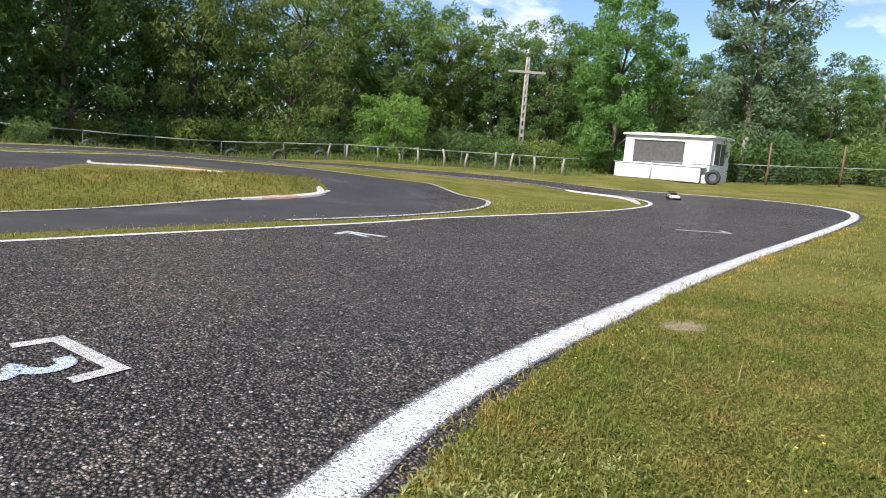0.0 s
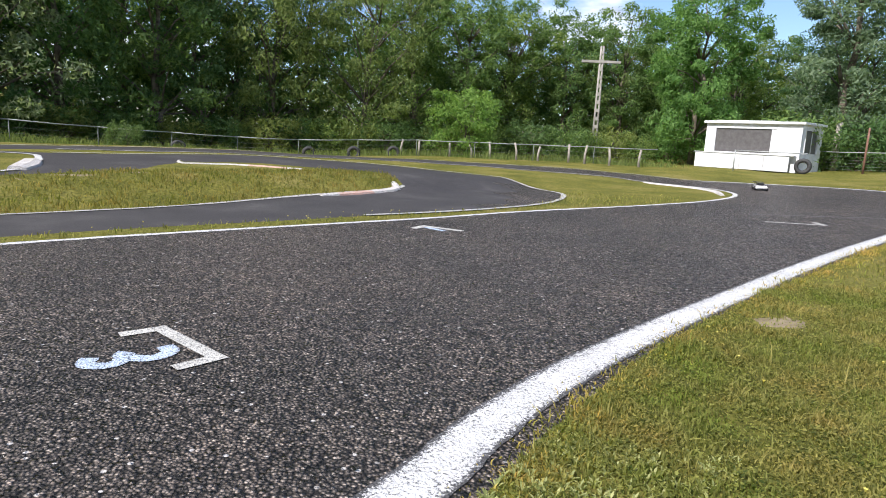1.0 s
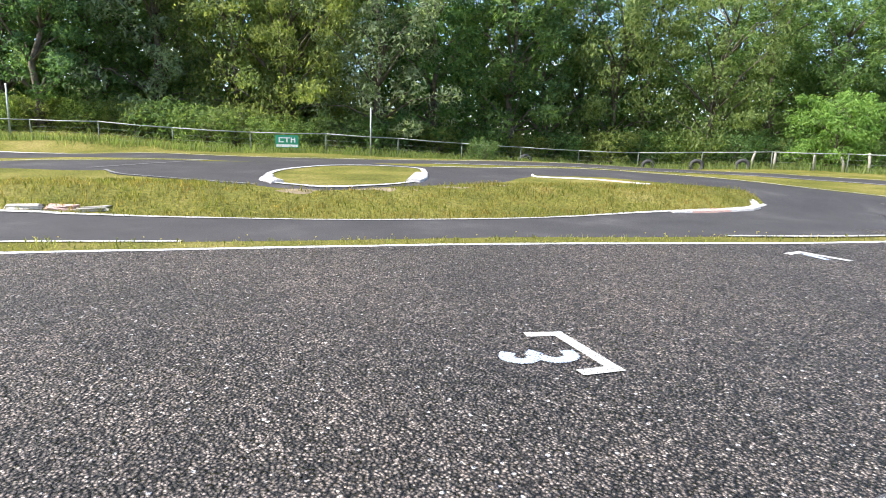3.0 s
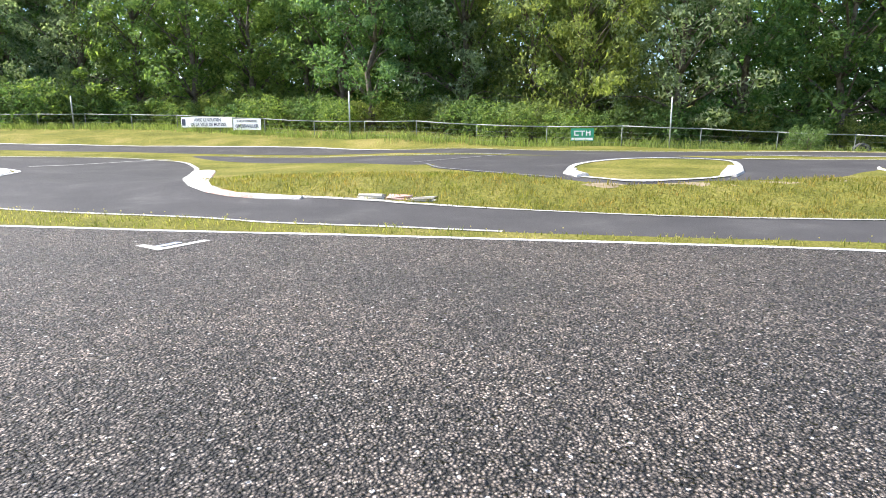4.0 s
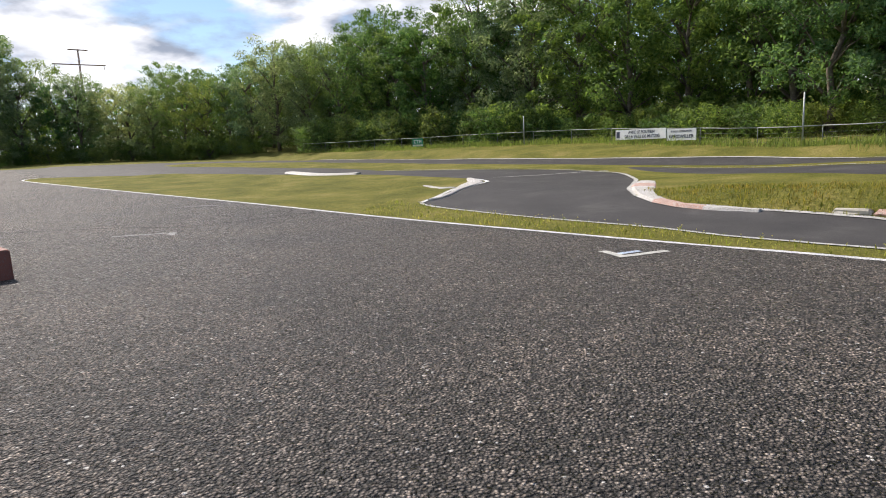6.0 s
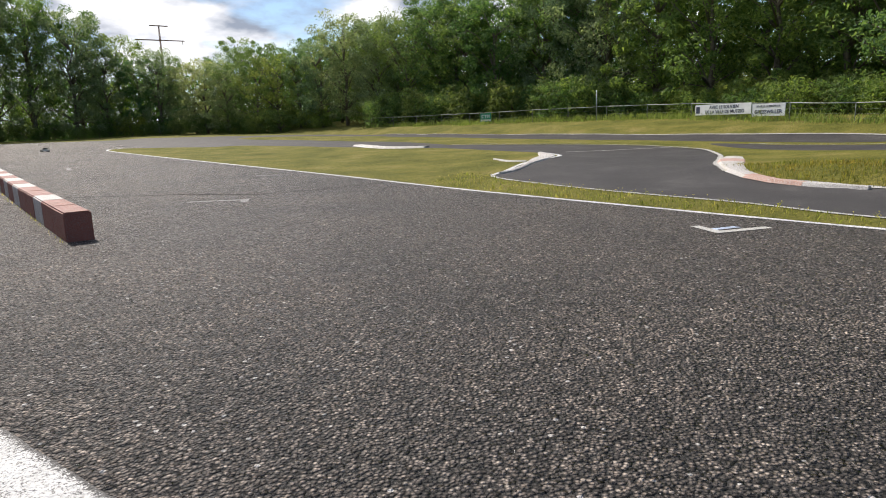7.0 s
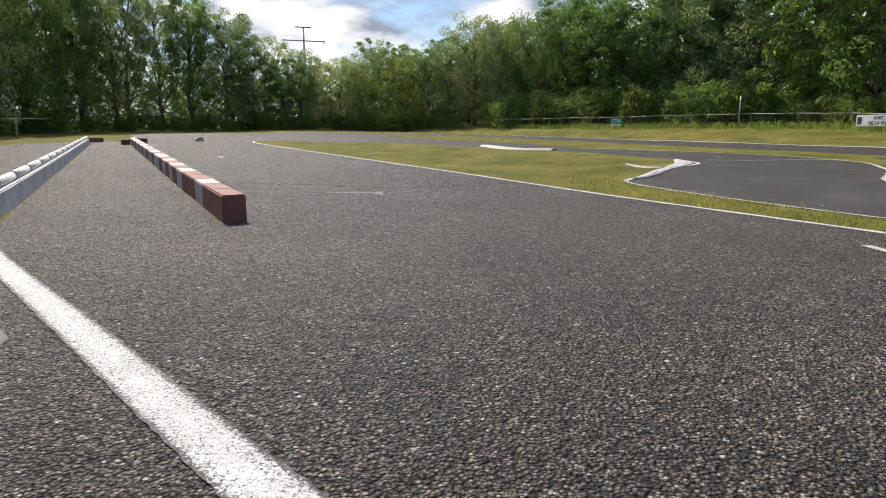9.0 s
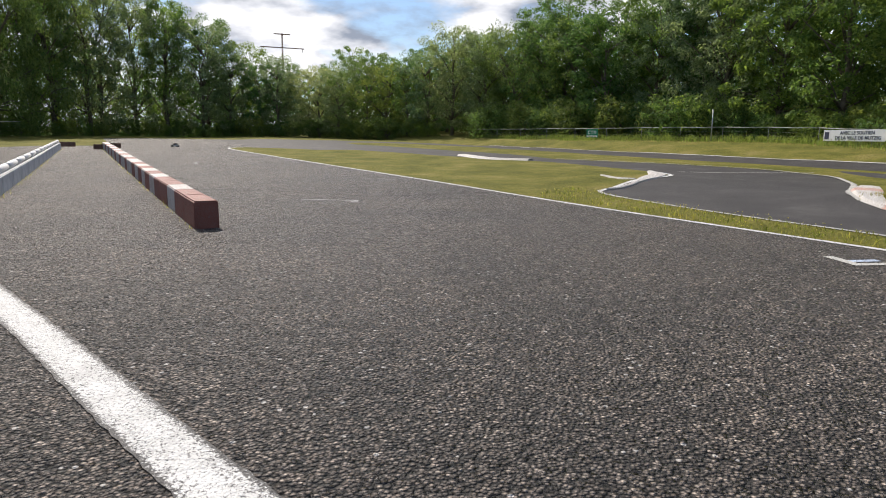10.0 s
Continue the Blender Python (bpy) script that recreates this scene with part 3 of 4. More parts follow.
def slab(x, y, s, h, mat, label):
    bm = bmesh.new()
    box(bm, -s, s, -0.16, 0.16, -0.08, h, 0.03)
    for v in bm.verts:
        v.co += Vector((random.uniform(-0.05, 0.05), random.uniform(-0.03, 0.03), random.uniform(-0.02, 0.02)))
    ob = part("stone_slab", bm, mat)
    ob.matrix_world = pose(x, y, Z(x, y), random.uniform(-6, 6), random.uniform(-6, 6), 52)
    tagged(ob, label, "stone", "slabs in the bank")


slab(-12.3, 3.3, 0.28, 0.03, STONE, "pale flat stone half sunk in the grass bank")
slab(-11.95, 3.75, 0.25, 0.03, KERBR, "worn red painted stone in the grass bank")
slab(-11.6, 4.1, 0.25, 0.025, STONE, "pale flat stone half sunk in the grass bank")



def bare_patch(outline, label, mat=DIRT, ragged=0.09, step=0.12):
    """A ragged patch of bare earth, a little proud of the turf."""
    c = curve(outline, step, True)
    mx, my = c.mean(0)
    bm = bmesh.new()
    mid = bm.verts.new((mx, my, Z(mx, my) + 0.010))
    rim = [bm.verts.new((x + random.uniform(-ragged, ragged), y + random.uniform(-ragged, ragged), Z(x, y) - 0.006)) for x, y in c]
    for i in range(len(rim)):
        bm.faces.new((mid, rim[i], rim[(i + 1) % len(rim)]))
    tagged(part("bare_patch", bm, mat), label, "earth", "bare patches", "structure")
    return c


dirt = bare_patch([(1.62, 5.55), (1.72, 5.95), (2.05, 6.15), (2.28, 6.0), (2.12, 5.7), (1.9, 5.5)], "bare patch of dry brown earth in the grass")
for cx, cy, w in ((-10.25, 7.35, 0.5), (-9.45, 8.75, 0.7), (-8.75, 10.2, 0.6), (-8.35, 11.4, 0.5)):
    a, b = Vector((0.585, 0.81, 0)) * w, Vector((-0.81, 0.585, 0)) * 0.16
    bare_patch([(cx - a.x, cy - a.y), (cx + b.x, cy + b.y), (cx + a.x, cy + a.y), (cx - b.x, cy - b.y)], "strip of worn earth along the top of the bank", DIRT, 0.06, 0.2)
bare_patch([(-3.28, -6.15), (-3.12, -5.65), (-2.85, -5.3), (-2.9, -5.65), (-3.05, -5.95)], "faded pale paint patch on the asphalt", DUST, 0.05)

# ---- barriers of the pit lane ----
ROW = Vector((-17.95, -27.9, 0)).normalized()
ROW_TURN = math.degrees(math.atan2(ROW.y, ROW.x))


def barrier_block(i):
    bm = bmesh.new()
    box(bm, 0.006, 0.994, -0.16, 0.16, -0.02, 0.38, 0.018)
    ob = part("barrier_block", bm, BLOCKR if i in (0, 1, 3, 4, 6, 8, 10, 13, 16, 19, 22, 25, 28) else BLOCKW)
    p = Vector((-7.28, -8.2, 0)) + ROW * i
    ob.matrix_world = pose(p.x, p.y, Z(p.x, p.y), random.uniform(-0.4, 0.4), -math.degrees(math.atan2(Z(p.x + ROW.x, p.y + ROW.y) - Z(p.x, p.y), 1)), ROW_TURN + random.uniform(-0.5, 0.5))
    red = ob.data.materials[0] == BLOCKR
    tagged(ob, ("dark red" if red else "dirty white") + " painted concrete block in a low barrier row", "barrier", "blocks of the pit barrier")


for i in range(33):
    barrier_block(i)

PIPE_DIR = Vector((-17.7, -26.2, 0)).normalized()


def pit_wall(i):
    """A length of white kerb wall with a plastic pipe along its top."""
    p = Vector((-4.9, -10.2, 0)) + PIPE_DIR * 2.0 * i
    base = new("pit_wall")
    rise = Z(p.x + PIPE_DIR.x * 2, p.y + PIPE_DIR.y * 2) - Z(p.x, p.y)
    base.matrix_world = pose(p.x, p.y, Z(p.x, p.y), 0, -math.degrees(math.atan2(rise, 2)), math.degrees(math.atan2(PIPE_DIR.y, PIPE_DIR.x)))
    bm = bmesh.new()
    box(bm, 0.0, 1.994, -0.14, 0.14, -0.03, 0.36, 0.02)
    part("wall_block", bm, CONCRETE, base)
    part("pipe", tube(bmesh.new(), [(0, 0, 0.435), (1.99, 0, 0.435)], [0.075, 0.075], 12), PIPE, base, "white plastic pipe")
    part("strap", tube(bmesh.new(), [(0.15, 0, 0.435), (0.185, 0, 0.435)], [0.081, 0.081], 12), BAND, base, "dark grey strap")
    tagged(base, "low white concrete wall with a plastic pipe on top", "barrier", "pit wall lengths")


for i in range(16):
    pit_wall(i)


def timber(x, y, turn, length, label):
    bm = bmesh.new()
    box(bm, -length / 2, length / 2, -0.14, 0.14, -0.02, 0.28, 0.02)
    ob = part("timber_baulk", bm, RUST)
    ob.matrix_world = pose(x, y, Z(x, y), 0, 0, turn)
    tagged(ob, label, "barrier", "baulks at the lane's end")


timber(-25.6, -40.5, -30, 1.1, "dark brown timber baulk lying on the asphalt")
timber(-26.4, -37.2, -30, 1.0, "dark brown timber baulk lying on the asphalt")
timber(-24.5, -35.4, -30, 0.8, "dark brown timber baulk lying on the asphalt")

# ---- fences ----
FENCE = [(-55.5, -26.0), (-53.4, -22.0), (-49.0, -13.5), (-44.4, -5.0), (-40.0, 0.8), (-36.6, 3.8), (-31.8, 8.2), (-26.8, 11.6), (-24.0, 14.4), (-21.6, 17.3), (-19.4, 20.4), (-17.8, 24.0), (-15.2, 28.2), (-11.6, 31.6), (-7.0, 33.4), (-2.5, 33.8), (1.6, 33.4), (5.2, 33.6)]


def fence_bay(a, b, name, post_mat, post_r, height, wires):
    base = new(name)
    za, zb = Z(*a), Z(*b)
    base.location = (a[0], a[1], za)
    d = Vector((b[0] - a[0], b[1] - a[1], zb - za))
    part("post", tube(bmesh.new(), [(0, 0, -0.2), (0, 0, height)], [post_r, post_r * 0.9], 8), post_mat, base)
    part("rail", tube(bmesh.new(), [Vector((0, 0, height - 0.03)), d * 0.5 + Vector((0, 0, height - 0.05)), d + Vector((0, 0, height - 0.03))], [0.021] * 3, 6), RAIL, base, "grey steel top rail")
    for k in range(wires):
        h = 0.15 + (height - 0.25) * k / wires
        part("wire", tube(bmesh.new(), [Vector((0, 0, h)), d + Vector((0, 0, h))], [0.004] * 2, 4), FENCEM, base)
    return base


fl = curve(FENCE, 0.25)
arc = np.concatenate([[0], np.cumsum(np.linalg.norm(np.diff(fl, axis=0), axis=1))])
spots = [tuple(np.array([np.interp(s, arc, fl[:, k]) for k in (0, 1)])) for s in np.arange(0, arc[-1], 3.1)]
for a, b in zip(spots, spots[1:]):
    tagged(fence_bay(a, b, "fence_bay", FENCEM, 0.020, 0.86, 3), "low wire fence bay with a grey tube rail", "fence", "bays of the boundary fence")


def post(x, y, h, r, mat, name, label, lean=0.0):
    ob = part(name, tube(bmesh.new(), [(0, 0, -0.15), (0, 0, h * 0.5), (lean, 0, h)], [r, r, r * 0.85], 8), mat)
    ob.location = (x, y, Z(x, y))
    return tagged(ob, label, "post", name + "s by the fence")


post(-20.5, 18.75, 2.05, 0.03, GALV, "thin_post", "thin grey steel post standing at the fence")
post(-31.55, 8.45, 2.3, 0.04, GALV, "thin_post", "thin grey steel post standing at the fence")
post(-44.3, -4.8, 1.9, 0.04, GALV, "thin_post", "thin grey steel post standing at the fence")
for i in range(11):
    x = -9.0 + 1.25 * i + random.uniform(-0.3, 0.3)
    post(x, 33.0 + 0.9 * math.sin(i * 0.4 + 0.5), 0.8 + random.uniform(-0.1, 0.15), 0.06, OLDWOOD, "wooden_stake", "short weathered wooden stake in tall grass", random.uniform(-0.15, 0.15))
post(13.4, 32.8, 2.1, 0.05, RUST, "rusty_post", "tall rusty steel post with a wire fence")
post(17.6, 34.2, 2.1, 0.05, RUST, "rusty_post", "tall rusty steel post with a wire fence")
for k, (a, b) in enumerate((((11.9, 35.0), (13.4, 32.8)), ((13.4, 32.8), (17.6, 34.2)), ((17.6, 34.2), (24.0, 36.0)))):
    tagged(fence_bay(a, b, "wire_fence", RUST, 0.03, 1.0, 5), "rusty wire fence bay beside the cabin", "fence", "bays of the rusty fence")
for k, (a, b) in enumerate((((-16.0, -47.0), (-21.0, -49.0)), ((-21.0, -49.0), (-27.0, -52.0)), ((-27.0, -52.0), (-34.0, -60.0)), ((-10.0, -44.0), (-16.0, -47.0)))):
    tagged(fence_bay(a, b, "wooden_fence", OLDWOOD, 0.07, 1.5, 2), "grey wooden post and rail fence at the wood's edge", "fence", "bays of the wooden fence")


def tyre(x, y, r, turn, upright, label, sink=0.0):
    base = new("tyre")
    bm = bmesh.new()
    n1, n2 = 28, 12
    vs = []
    for i in range(n1):
        a = 2 * math.pi * i / n1
        vs.append([bm.verts.new(((r * 0.74 + r * 0.26 * math.cos(b)) * math.cos(a), r * 0.30 * math.sin(b), (r * 0.74 + r * 0.26 * math.cos(b)) * math.sin(a))) for b in (2 * math.pi * j / n2 for j in range(n2))])
    for i in range(n1):
        for j in range(n2):
            bm.faces.new((vs[i][j], vs[i][(j + 1) % n2], vs[(i + 1) % n1][(j + 1) % n2], vs[(i + 1) % n1][j])).smooth = True
    part("casing", bm, RUBBER, base)
    base.matrix_world = pose(x, y, Z(x, y) + r - sink, 0 if upright else 78, 0, turn)
    return tagged(base, label, "tyre", "old tyres")


tyre(-17.0, 25.6, 0.36, 40, True, "old black tyre half buried at the fence", 0.2)
tyre(-12.9, 30.4, 0.36, 35, True, "old black tyre half buried at the fence", 0.2)
tyre(-11.0, 31.75, 0.36, 30, True, "old black tyre half buried at the fence", 0.2)
tyre(-9.1, 32.6, 0.36, 25, True, "old black tyre half buried at the fence", 0.2)

# ---- signs ----


def sign(x, y, turn, w, h, z0, mat, label, draw):
    base = new("sign")
    base.matrix_world = pose(x, y, Z(x, y) + z0, 0, 0, turn)
    bm = bmesh.new()
    box(bm, -w / 2, w / 2, -0.012, 0.012, 0, h, 0.004)
    part("board", bm, mat, base)
    draw(base, w, h)
    return tagged(base, label, "sign", "signs on the fence")


def bars(base, rows, mat):
    for x0, x1, z0, z1 in rows:
        bm = bmesh.new()
        box(bm, x0, x1, -0.021, -0.014, z0, z1)
        part("bar", bm, mat, base)


def words(base, text, x, z, size, mat):
    cu = bpy.data.curves.new("lettering", "FONT")
    cu.body, cu.size, cu.extrude, cu.offset = text, size, 0.003, 0.012 * size
    cu.align_x, cu.align_y = "CENTER", "CENTER"
    ob = new("lettering", cu)
    ob.data.materials.append(mat)
    ob.parent = base
    ob.matrix_basis = pose(x, -0.02, z, 90, 0, 0)
    return ob


def green_marks(base, w, h):
    bars(base, [(-w * 0.36, -w * 0.14, h * 0.42, h * 0.50), (-w * 0.36, -w * 0.30, h * 0.42, h * 0.80), (-w * 0.36, -w * 0.14, h * 0.74, h * 0.82), (-0.12 * w, 0.12 * w, h * 0.74, h * 0.82), (-0.025 * w, 0.025 * w, h * 0.42, h * 0.76), (0.16 * w, 0.21 * w, h * 0.42, h * 0.82), (0.31 * w, 0.36 * w, h * 0.42, h * 0.82), (0.21 * w, 0.31 * w, h * 0.62, h * 0.72), (-0.46 * w, 0.46 * w, h * 0.06, h * 0.26)], BANNER)


def banner_left(base, w, h):
    words(base, "AVEC LE SOUTIEN", 0.12, h * 0.72, 0.24, INK)
    words(base, "DE LA VILLE DE MUTZIG", 0.16, h * 0.28, 0.24, INK)
    bars(base, [(-w * 0.48, -w * 0.41, h * 0.18, h * 0.82)], INK)


def banner_right(base, w, h):
    words(base, "ET DE LA COMMUNE DE", 0, h * 0.80, 0.12, INK)
    words(base, "GRESSWILLER", 0, h * 0.34, 0.25, INK)


SIGNS = [(-22.62, 15.95, 50, 0.95, 0.52, 0.22, GREEN, "small green sign with white shapes on the fence", green_marks), (-48.95, -13.45, 62, 1.12, 0.62, 0.16, GREEN, "small green sign with white shapes on the fence", green_marks), (-38.35, 2.2, 41, 3.75, 0.56, 0.24, BANNER, "white banner with dark lettering on the fence", banner_left), (-36.25, 4.1, 43, 1.86, 0.60, 0.22, BANNER, "white banner with dark lettering on the fence", banner_right)]
for s in SIGNS:
    sign(*s)

# ---- cabin ----


def cabin():
    base = new("cabin")
    turn = math.degrees(math.atan2(-0.578, 0.816))
    base.matrix_world = pose(6.65, 34.2, min(Z(6.65, 34.2), Z(10.2, 31.6)), 0, 0, turn)
    W, D, H = 4.4, 2.9, 2.22
    def add(name, label, mat, *boxes, bevel=0.012, parent=None):
        bm = bmesh.new()
        for b in boxes:
            box(bm, *b, bevel)
        return part(name, bm, mat, parent or base, label)
    add("front_wall", "", CABIN, (0, 0.5, 0, 0.08, 0.02, H), (3.1, W, 0, 0.08, 0.02, H), (0.5, 3.1, 0, 0.08, 0.02, 0.84), (0.5, 3.1, 0, 0.08, 1.96, H), bevel=0)
    add("end_wall", "", CABIN, (W - 0.08, W, 0.08, 0.5, 0.02, H), (W - 0.08, W, 2.2, D, 0.02, H), (W - 0.08, W, 0.5, 2.2, 0.02, 0.9), (W - 0.08, W, 0.5, 2.2, 1.96, H), bevel=0)
    add("end_wall", "", CABIN, (0, 0.08, 0.08, D, 0.02, H))
    add("back_wall", "", CABIN, (0.08, W - 0.08, D - 0.08, D, 0.02, H))
    win = add("front_window", "dark boarded window", SHUTTER, (0.5, 3.1, 0.03, 0.06, 0.84, 1.96))
    for b in ((0.45, 3.3, -0.03, 0.0, 1.96, 2.0), (0.45, 3.15, -0.03, 0.0, 0.80, 0.84), (0.45, 0.5, -0.03, 0.0, 0.84, 1.96), (3.1, 3.15, -0.03, 0.0, 0.84, 1.96)):
        add("frame_bar", "", CABEDGE, b, parent=win, bevel=0.006)
    win = add("side_window", "dark boarded window", SHUTTER, (W - 0.06, W - 0.03, 0.5, 2.2, 0.9, 1.96))
    for b in ((W, W + 0.03, 0.44, 0.5, 0.86, 2.0), (W, W + 0.03, 2.2, 2.26, 0.86, 2.0), (W, W + 0.03, 1.3, 1.36, 0.9, 1.96)):
        add("frame_bar", "", CABEDGE, b, parent=win, bevel=0.006)
    add("ledge", "", CABEDGE, (-0.35, W - 0.1, -0.34, -0.033, 0.76, 0.80))
    for i in range(4):
        x = -0.3 + i * 1.1
        add("skirt_panel", "", CABIN, (x, x + 1.09, -0.30, -0.26, 0.04, 0.758), bevel=0.006)
    add("roof", "", CABEDGE, (-0.1, W + 0.1, -0.12, D + 0.1, H, H + 0.09), (0.3, 3.0, 0.4, D - 0.4, H + 0.09, H + 0.14))
    add("roof_edge", "", CABIN, (-0.1, W + 0.1, -0.15, -0.12, H - 0.03, H + 0.08), (W + 0.1, W + 0.13, -0.12, D + 0.1, H - 0.03, H + 0.08))
    add("floor_sill", "grey timber sill", OLDWOOD, (0, W, 0.1, D - 0.1, -0.12, 0.018))
    return tagged(base, "white wooden cabin with a dark boarded window", "cabin")


cabin()
tyre(10.35, 31.35, 0.36, -20, True, "black tyre leaning against the white cabin", 0.02)
tagged(part("handrail", tube(tube(bmesh.new(), [(0, 0, -0.1), (0, 0, 0.95)], [0.03, 0.03]), [(0, 0, 0.93), (2.6, -1.4, 0.93)], [0.025, 0.025]), GALV), "white steel rail standing before the cabin", "rail")
bpy.data.objects["handrail"].location = (7.5, 31.6, Z(7.5, 31.6))
post(13.0, 35.2, 2.4, 0.16, OLDWOOD, "concrete_pillar", "stout grey pillar beside the white cabin")


def power_pole(x, y, height, arm, mat, turn, label, second=0.0):
    base = new("power_pole")
    base.matrix_world = pose(x, y, Z(x, y), 0, 0, turn)
    bm = bmesh.new()
    r0, r1 = 0.17, 0.09
    for sx in (-1, 1):
        b2 = [(sx * r0 * 0.7, 0, 0), (sx * r1 * 0.7, 0, height)]
        tube(bm, b2, [0.07, 0.05], 6)
    n = int(height / 0.45)
    for k in range(n):
        z = height * k / n
        r = (r0 + (r1 - r0) * k / n) * 0.7
        box(bm, -r, r, -0.06, 0.06, z, z + 0.20)
    part("shaft", bm, mat, base)
    bm = box(bmesh.new(), -arm / 2, arm / 2, -0.08, 0.08, height * 0.855, height * 0.855 + 0.14, 0.01)
    part("crossarm", bm, mat, base)
    if second:
        part("crossarm", box(bmesh.new(), -second / 2, second / 2, -0.07, 0.07, height - 0.2, height - 0.05, 0.01), mat, base)
    for k in (-0.46, 0.46) if second else ():
        part("insulator", tube(bmesh.new(), [(k * arm, 0, height * 0.855 - 0.5), (k * arm, 0, height * 0.855)], [0.05, 0.05], 6), BAND, base, "dark insulator")
    return tagged(base, label, "power pole", "power poles")


POLE = plain_material("pale_concrete_pole", (0.24, 0.23, 0.20), (0.38, 0.36, 0.32), 3.0, 0.85)
power_pole(1.35, 37.6, 6.3, 2.15, POLE, 8, "pale concrete lattice power pole with one crossarm")
power_pole(-83.0, -73.0, 15.8, 7.0, RUST, -40, "dark steel power pole with two crossarms", 2.6)


def toy_car(x, y, turn, body, label):
    base = new("model_car")
    base.matrix_world = pose(x, y, Z(x, y), 0, 0, turn)
    bm = box(bmesh.new(), -0.42, 0.42, -0.18, 0.18, 0.05, 0.14, 0.03)
    part("body", bm, body, base)
    bm = box(bmesh.new(), -0.22, 0.16, -0.13, 0.13, 0.142, 0.22, 0.035)
    part("cockpit", bm, CARDARK, base, "black windows")
    bm = box(bmesh.new(), -0.46, -0.36, -0.18, 0.18, 0.225, 0.24)
    box(bm, -0.42, -0.40, -0.12, -0.10, 0.13, 0.225), box(bm, -0.42, -0.40, 0.10, 0.12, 0.13, 0.225)
    part("wing", bm, CARDARK, base)
    for sx in (-0.27, 0.27):
        for sy in (-0.17, 0.17):
            part("wheel", tube(bmesh.new(), [(sx, sy - 0.035, 0.07), (sx, sy + 0.035, 0.07)], [0.07, 0.07], 14), RUBBER, base)
    return tagged(base, label, "model car")


toy_car(6.1, 22.0, 262, CARWHITE, "white radio-controlled model car on the asphalt")
toy_car(-30.7, -36.8, 240, CARWHITE, "white radio-controlled model car beside the pit barrier")

# ---- trees ----


def tree_meshes(seed, height, radius, low, leaf, count, size, lean=0.0, spread=1.0, droop=0.0):
    """Trunk with limbs, and a crown of leaf clumps on the limbs' ends."""
    rng = np.random.default_rng(seed)
    bm = bmesh.new()
    r0 = 0.014 * height + 0.04
    top = height * 0.86
    trunk = [(0, 0, -0.3)]
    for k in range(1, 7):
        trunk.append((lean * (k / 6) ** 2 + rng.normal(0, 0.05) * k, rng.normal(0, 0.05) * k, top * k / 6))
    tube(bm, trunk, [r0 * (1 - 0.14 * k) for k in range(7)], 8)
    clumps = []
    n = 90
    for i in range(n):
        f = (i + 0.5) / n
        h = low + (height - low) * f ** 0.9
        env = math.sin(math.pi * min(1, 0.16 + 0.84 * (1 - f) ** 0.75)) ** 0.7 if f > 0.25 else 0.75 + f
        a = i * 2.399 + rng.normal(0, 0.35)
        rr = radius * env * (0.35 + 0.65 * rng.random() ** 0.5) * (1 + 0.25 * math.sin(3 * a + seed))
        c = np.array((lean * f * f + rr * math.cos(a), rr * math.sin(a), h + rng.normal(0, 0.25)))
        clumps.append((c, radius * (0.12 + 0.20 * rng.random()) * spread))
        if i % 3 == 0:
            k = min(5, max(1, int(6 * max(0.1, (h - rr * 0.7)) / top)))
            b = Vector(trunk[k])
            e = Vector(c)
            tube(bm, [b, b.lerp(e, 0.5) + Vector((0, 0, 0.12 * rr)), e], [r0 * 0.35, r0 * 0.2, r0 * 0.06], 5)
    me_t = bpy.data.meshes.new("trunk")
    bm.to_mesh(me_t)
    bm.free()
    me_t.materials.append(BARK)
    per = count // n
    cen, out = [], []
    axis = np.array((lean * 0.5, 0, low + 0.45 * (height - low)))
    for c, r in clumps:
        d = rng.normal(size=(per, 3))
        d /= np.linalg.norm(d, axis=1)[:, None]
        q = d * (r * (0.45 + 0.6 * rng.random(per) ** 0.8))[:, None] * np.array((1.0, 1.0, 0.75))
        q[:, 2] -= droop * np.linalg.norm(q[:, :2], axis=1)
        cen.append(c + q)
        away = (c - axis) / (np.linalg.norm(c - axis) + 0.1)
        out.append(d * 0.8 + away * 0.5)
    cen, out = np.vstack(cen), np.vstack(out)
    m = len(cen)
    face = out + np.array((0, 0, 0.35)) + rng.normal(size=(m, 3)) * 0.75
    face /= np.linalg.norm(face, axis=1)[:, None]
    u = np.cross(face, rng.normal(size=(m, 3)))
    u /= np.linalg.norm(u, axis=1)[:, None]
    u[:, 2] -= 0.25 + 0.5 * droop
    t = np.cross(face, u)
    s = size * (0.55 + 0.9 * rng.random(m))[:, None]
    leaves = np.stack([cen - u * s - t * s * 0.42, cen - u * s * 0.8 + t * s * 0.46, cen + u * s * 1.25], 1).reshape(-1, 3)
    me_c = bpy.data.meshes.new("crown")
    me_c.vertices.add(3 * m)
    me_c.vertices.foreach_set("co", leaves.astype(np.float32).ravel())
    me_c.loops.add(3 * m)
    me_c.loops.foreach_set("vertex_index", np.arange(3 * m, dtype=np.int32))
    me_c.polygons.add(m)
    me_c.polygons.foreach_set("loop_start", np.arange(0, 3 * m, 3, dtype=np.int32))
    me_c.materials.append(leaf)
    me_c.update(calc_edges=True)
    me_c.validate()
    return me_t, me_c


def tree(meshes, x, y, scale, turn, label, group="trees of the wood", squash=1.0):
    base = new("tree")
    base.matrix_world = pose(x, y, Z(x, y), 0, 0, turn) @ Matrix.Diagonal((scale * squash, scale * squash, scale, 1))
    for name, me in zip(("trunk", "crown"), meshes):
        ob = new(name, me)
        ob.parent = base
    return tagged(base, label, "tree", group)


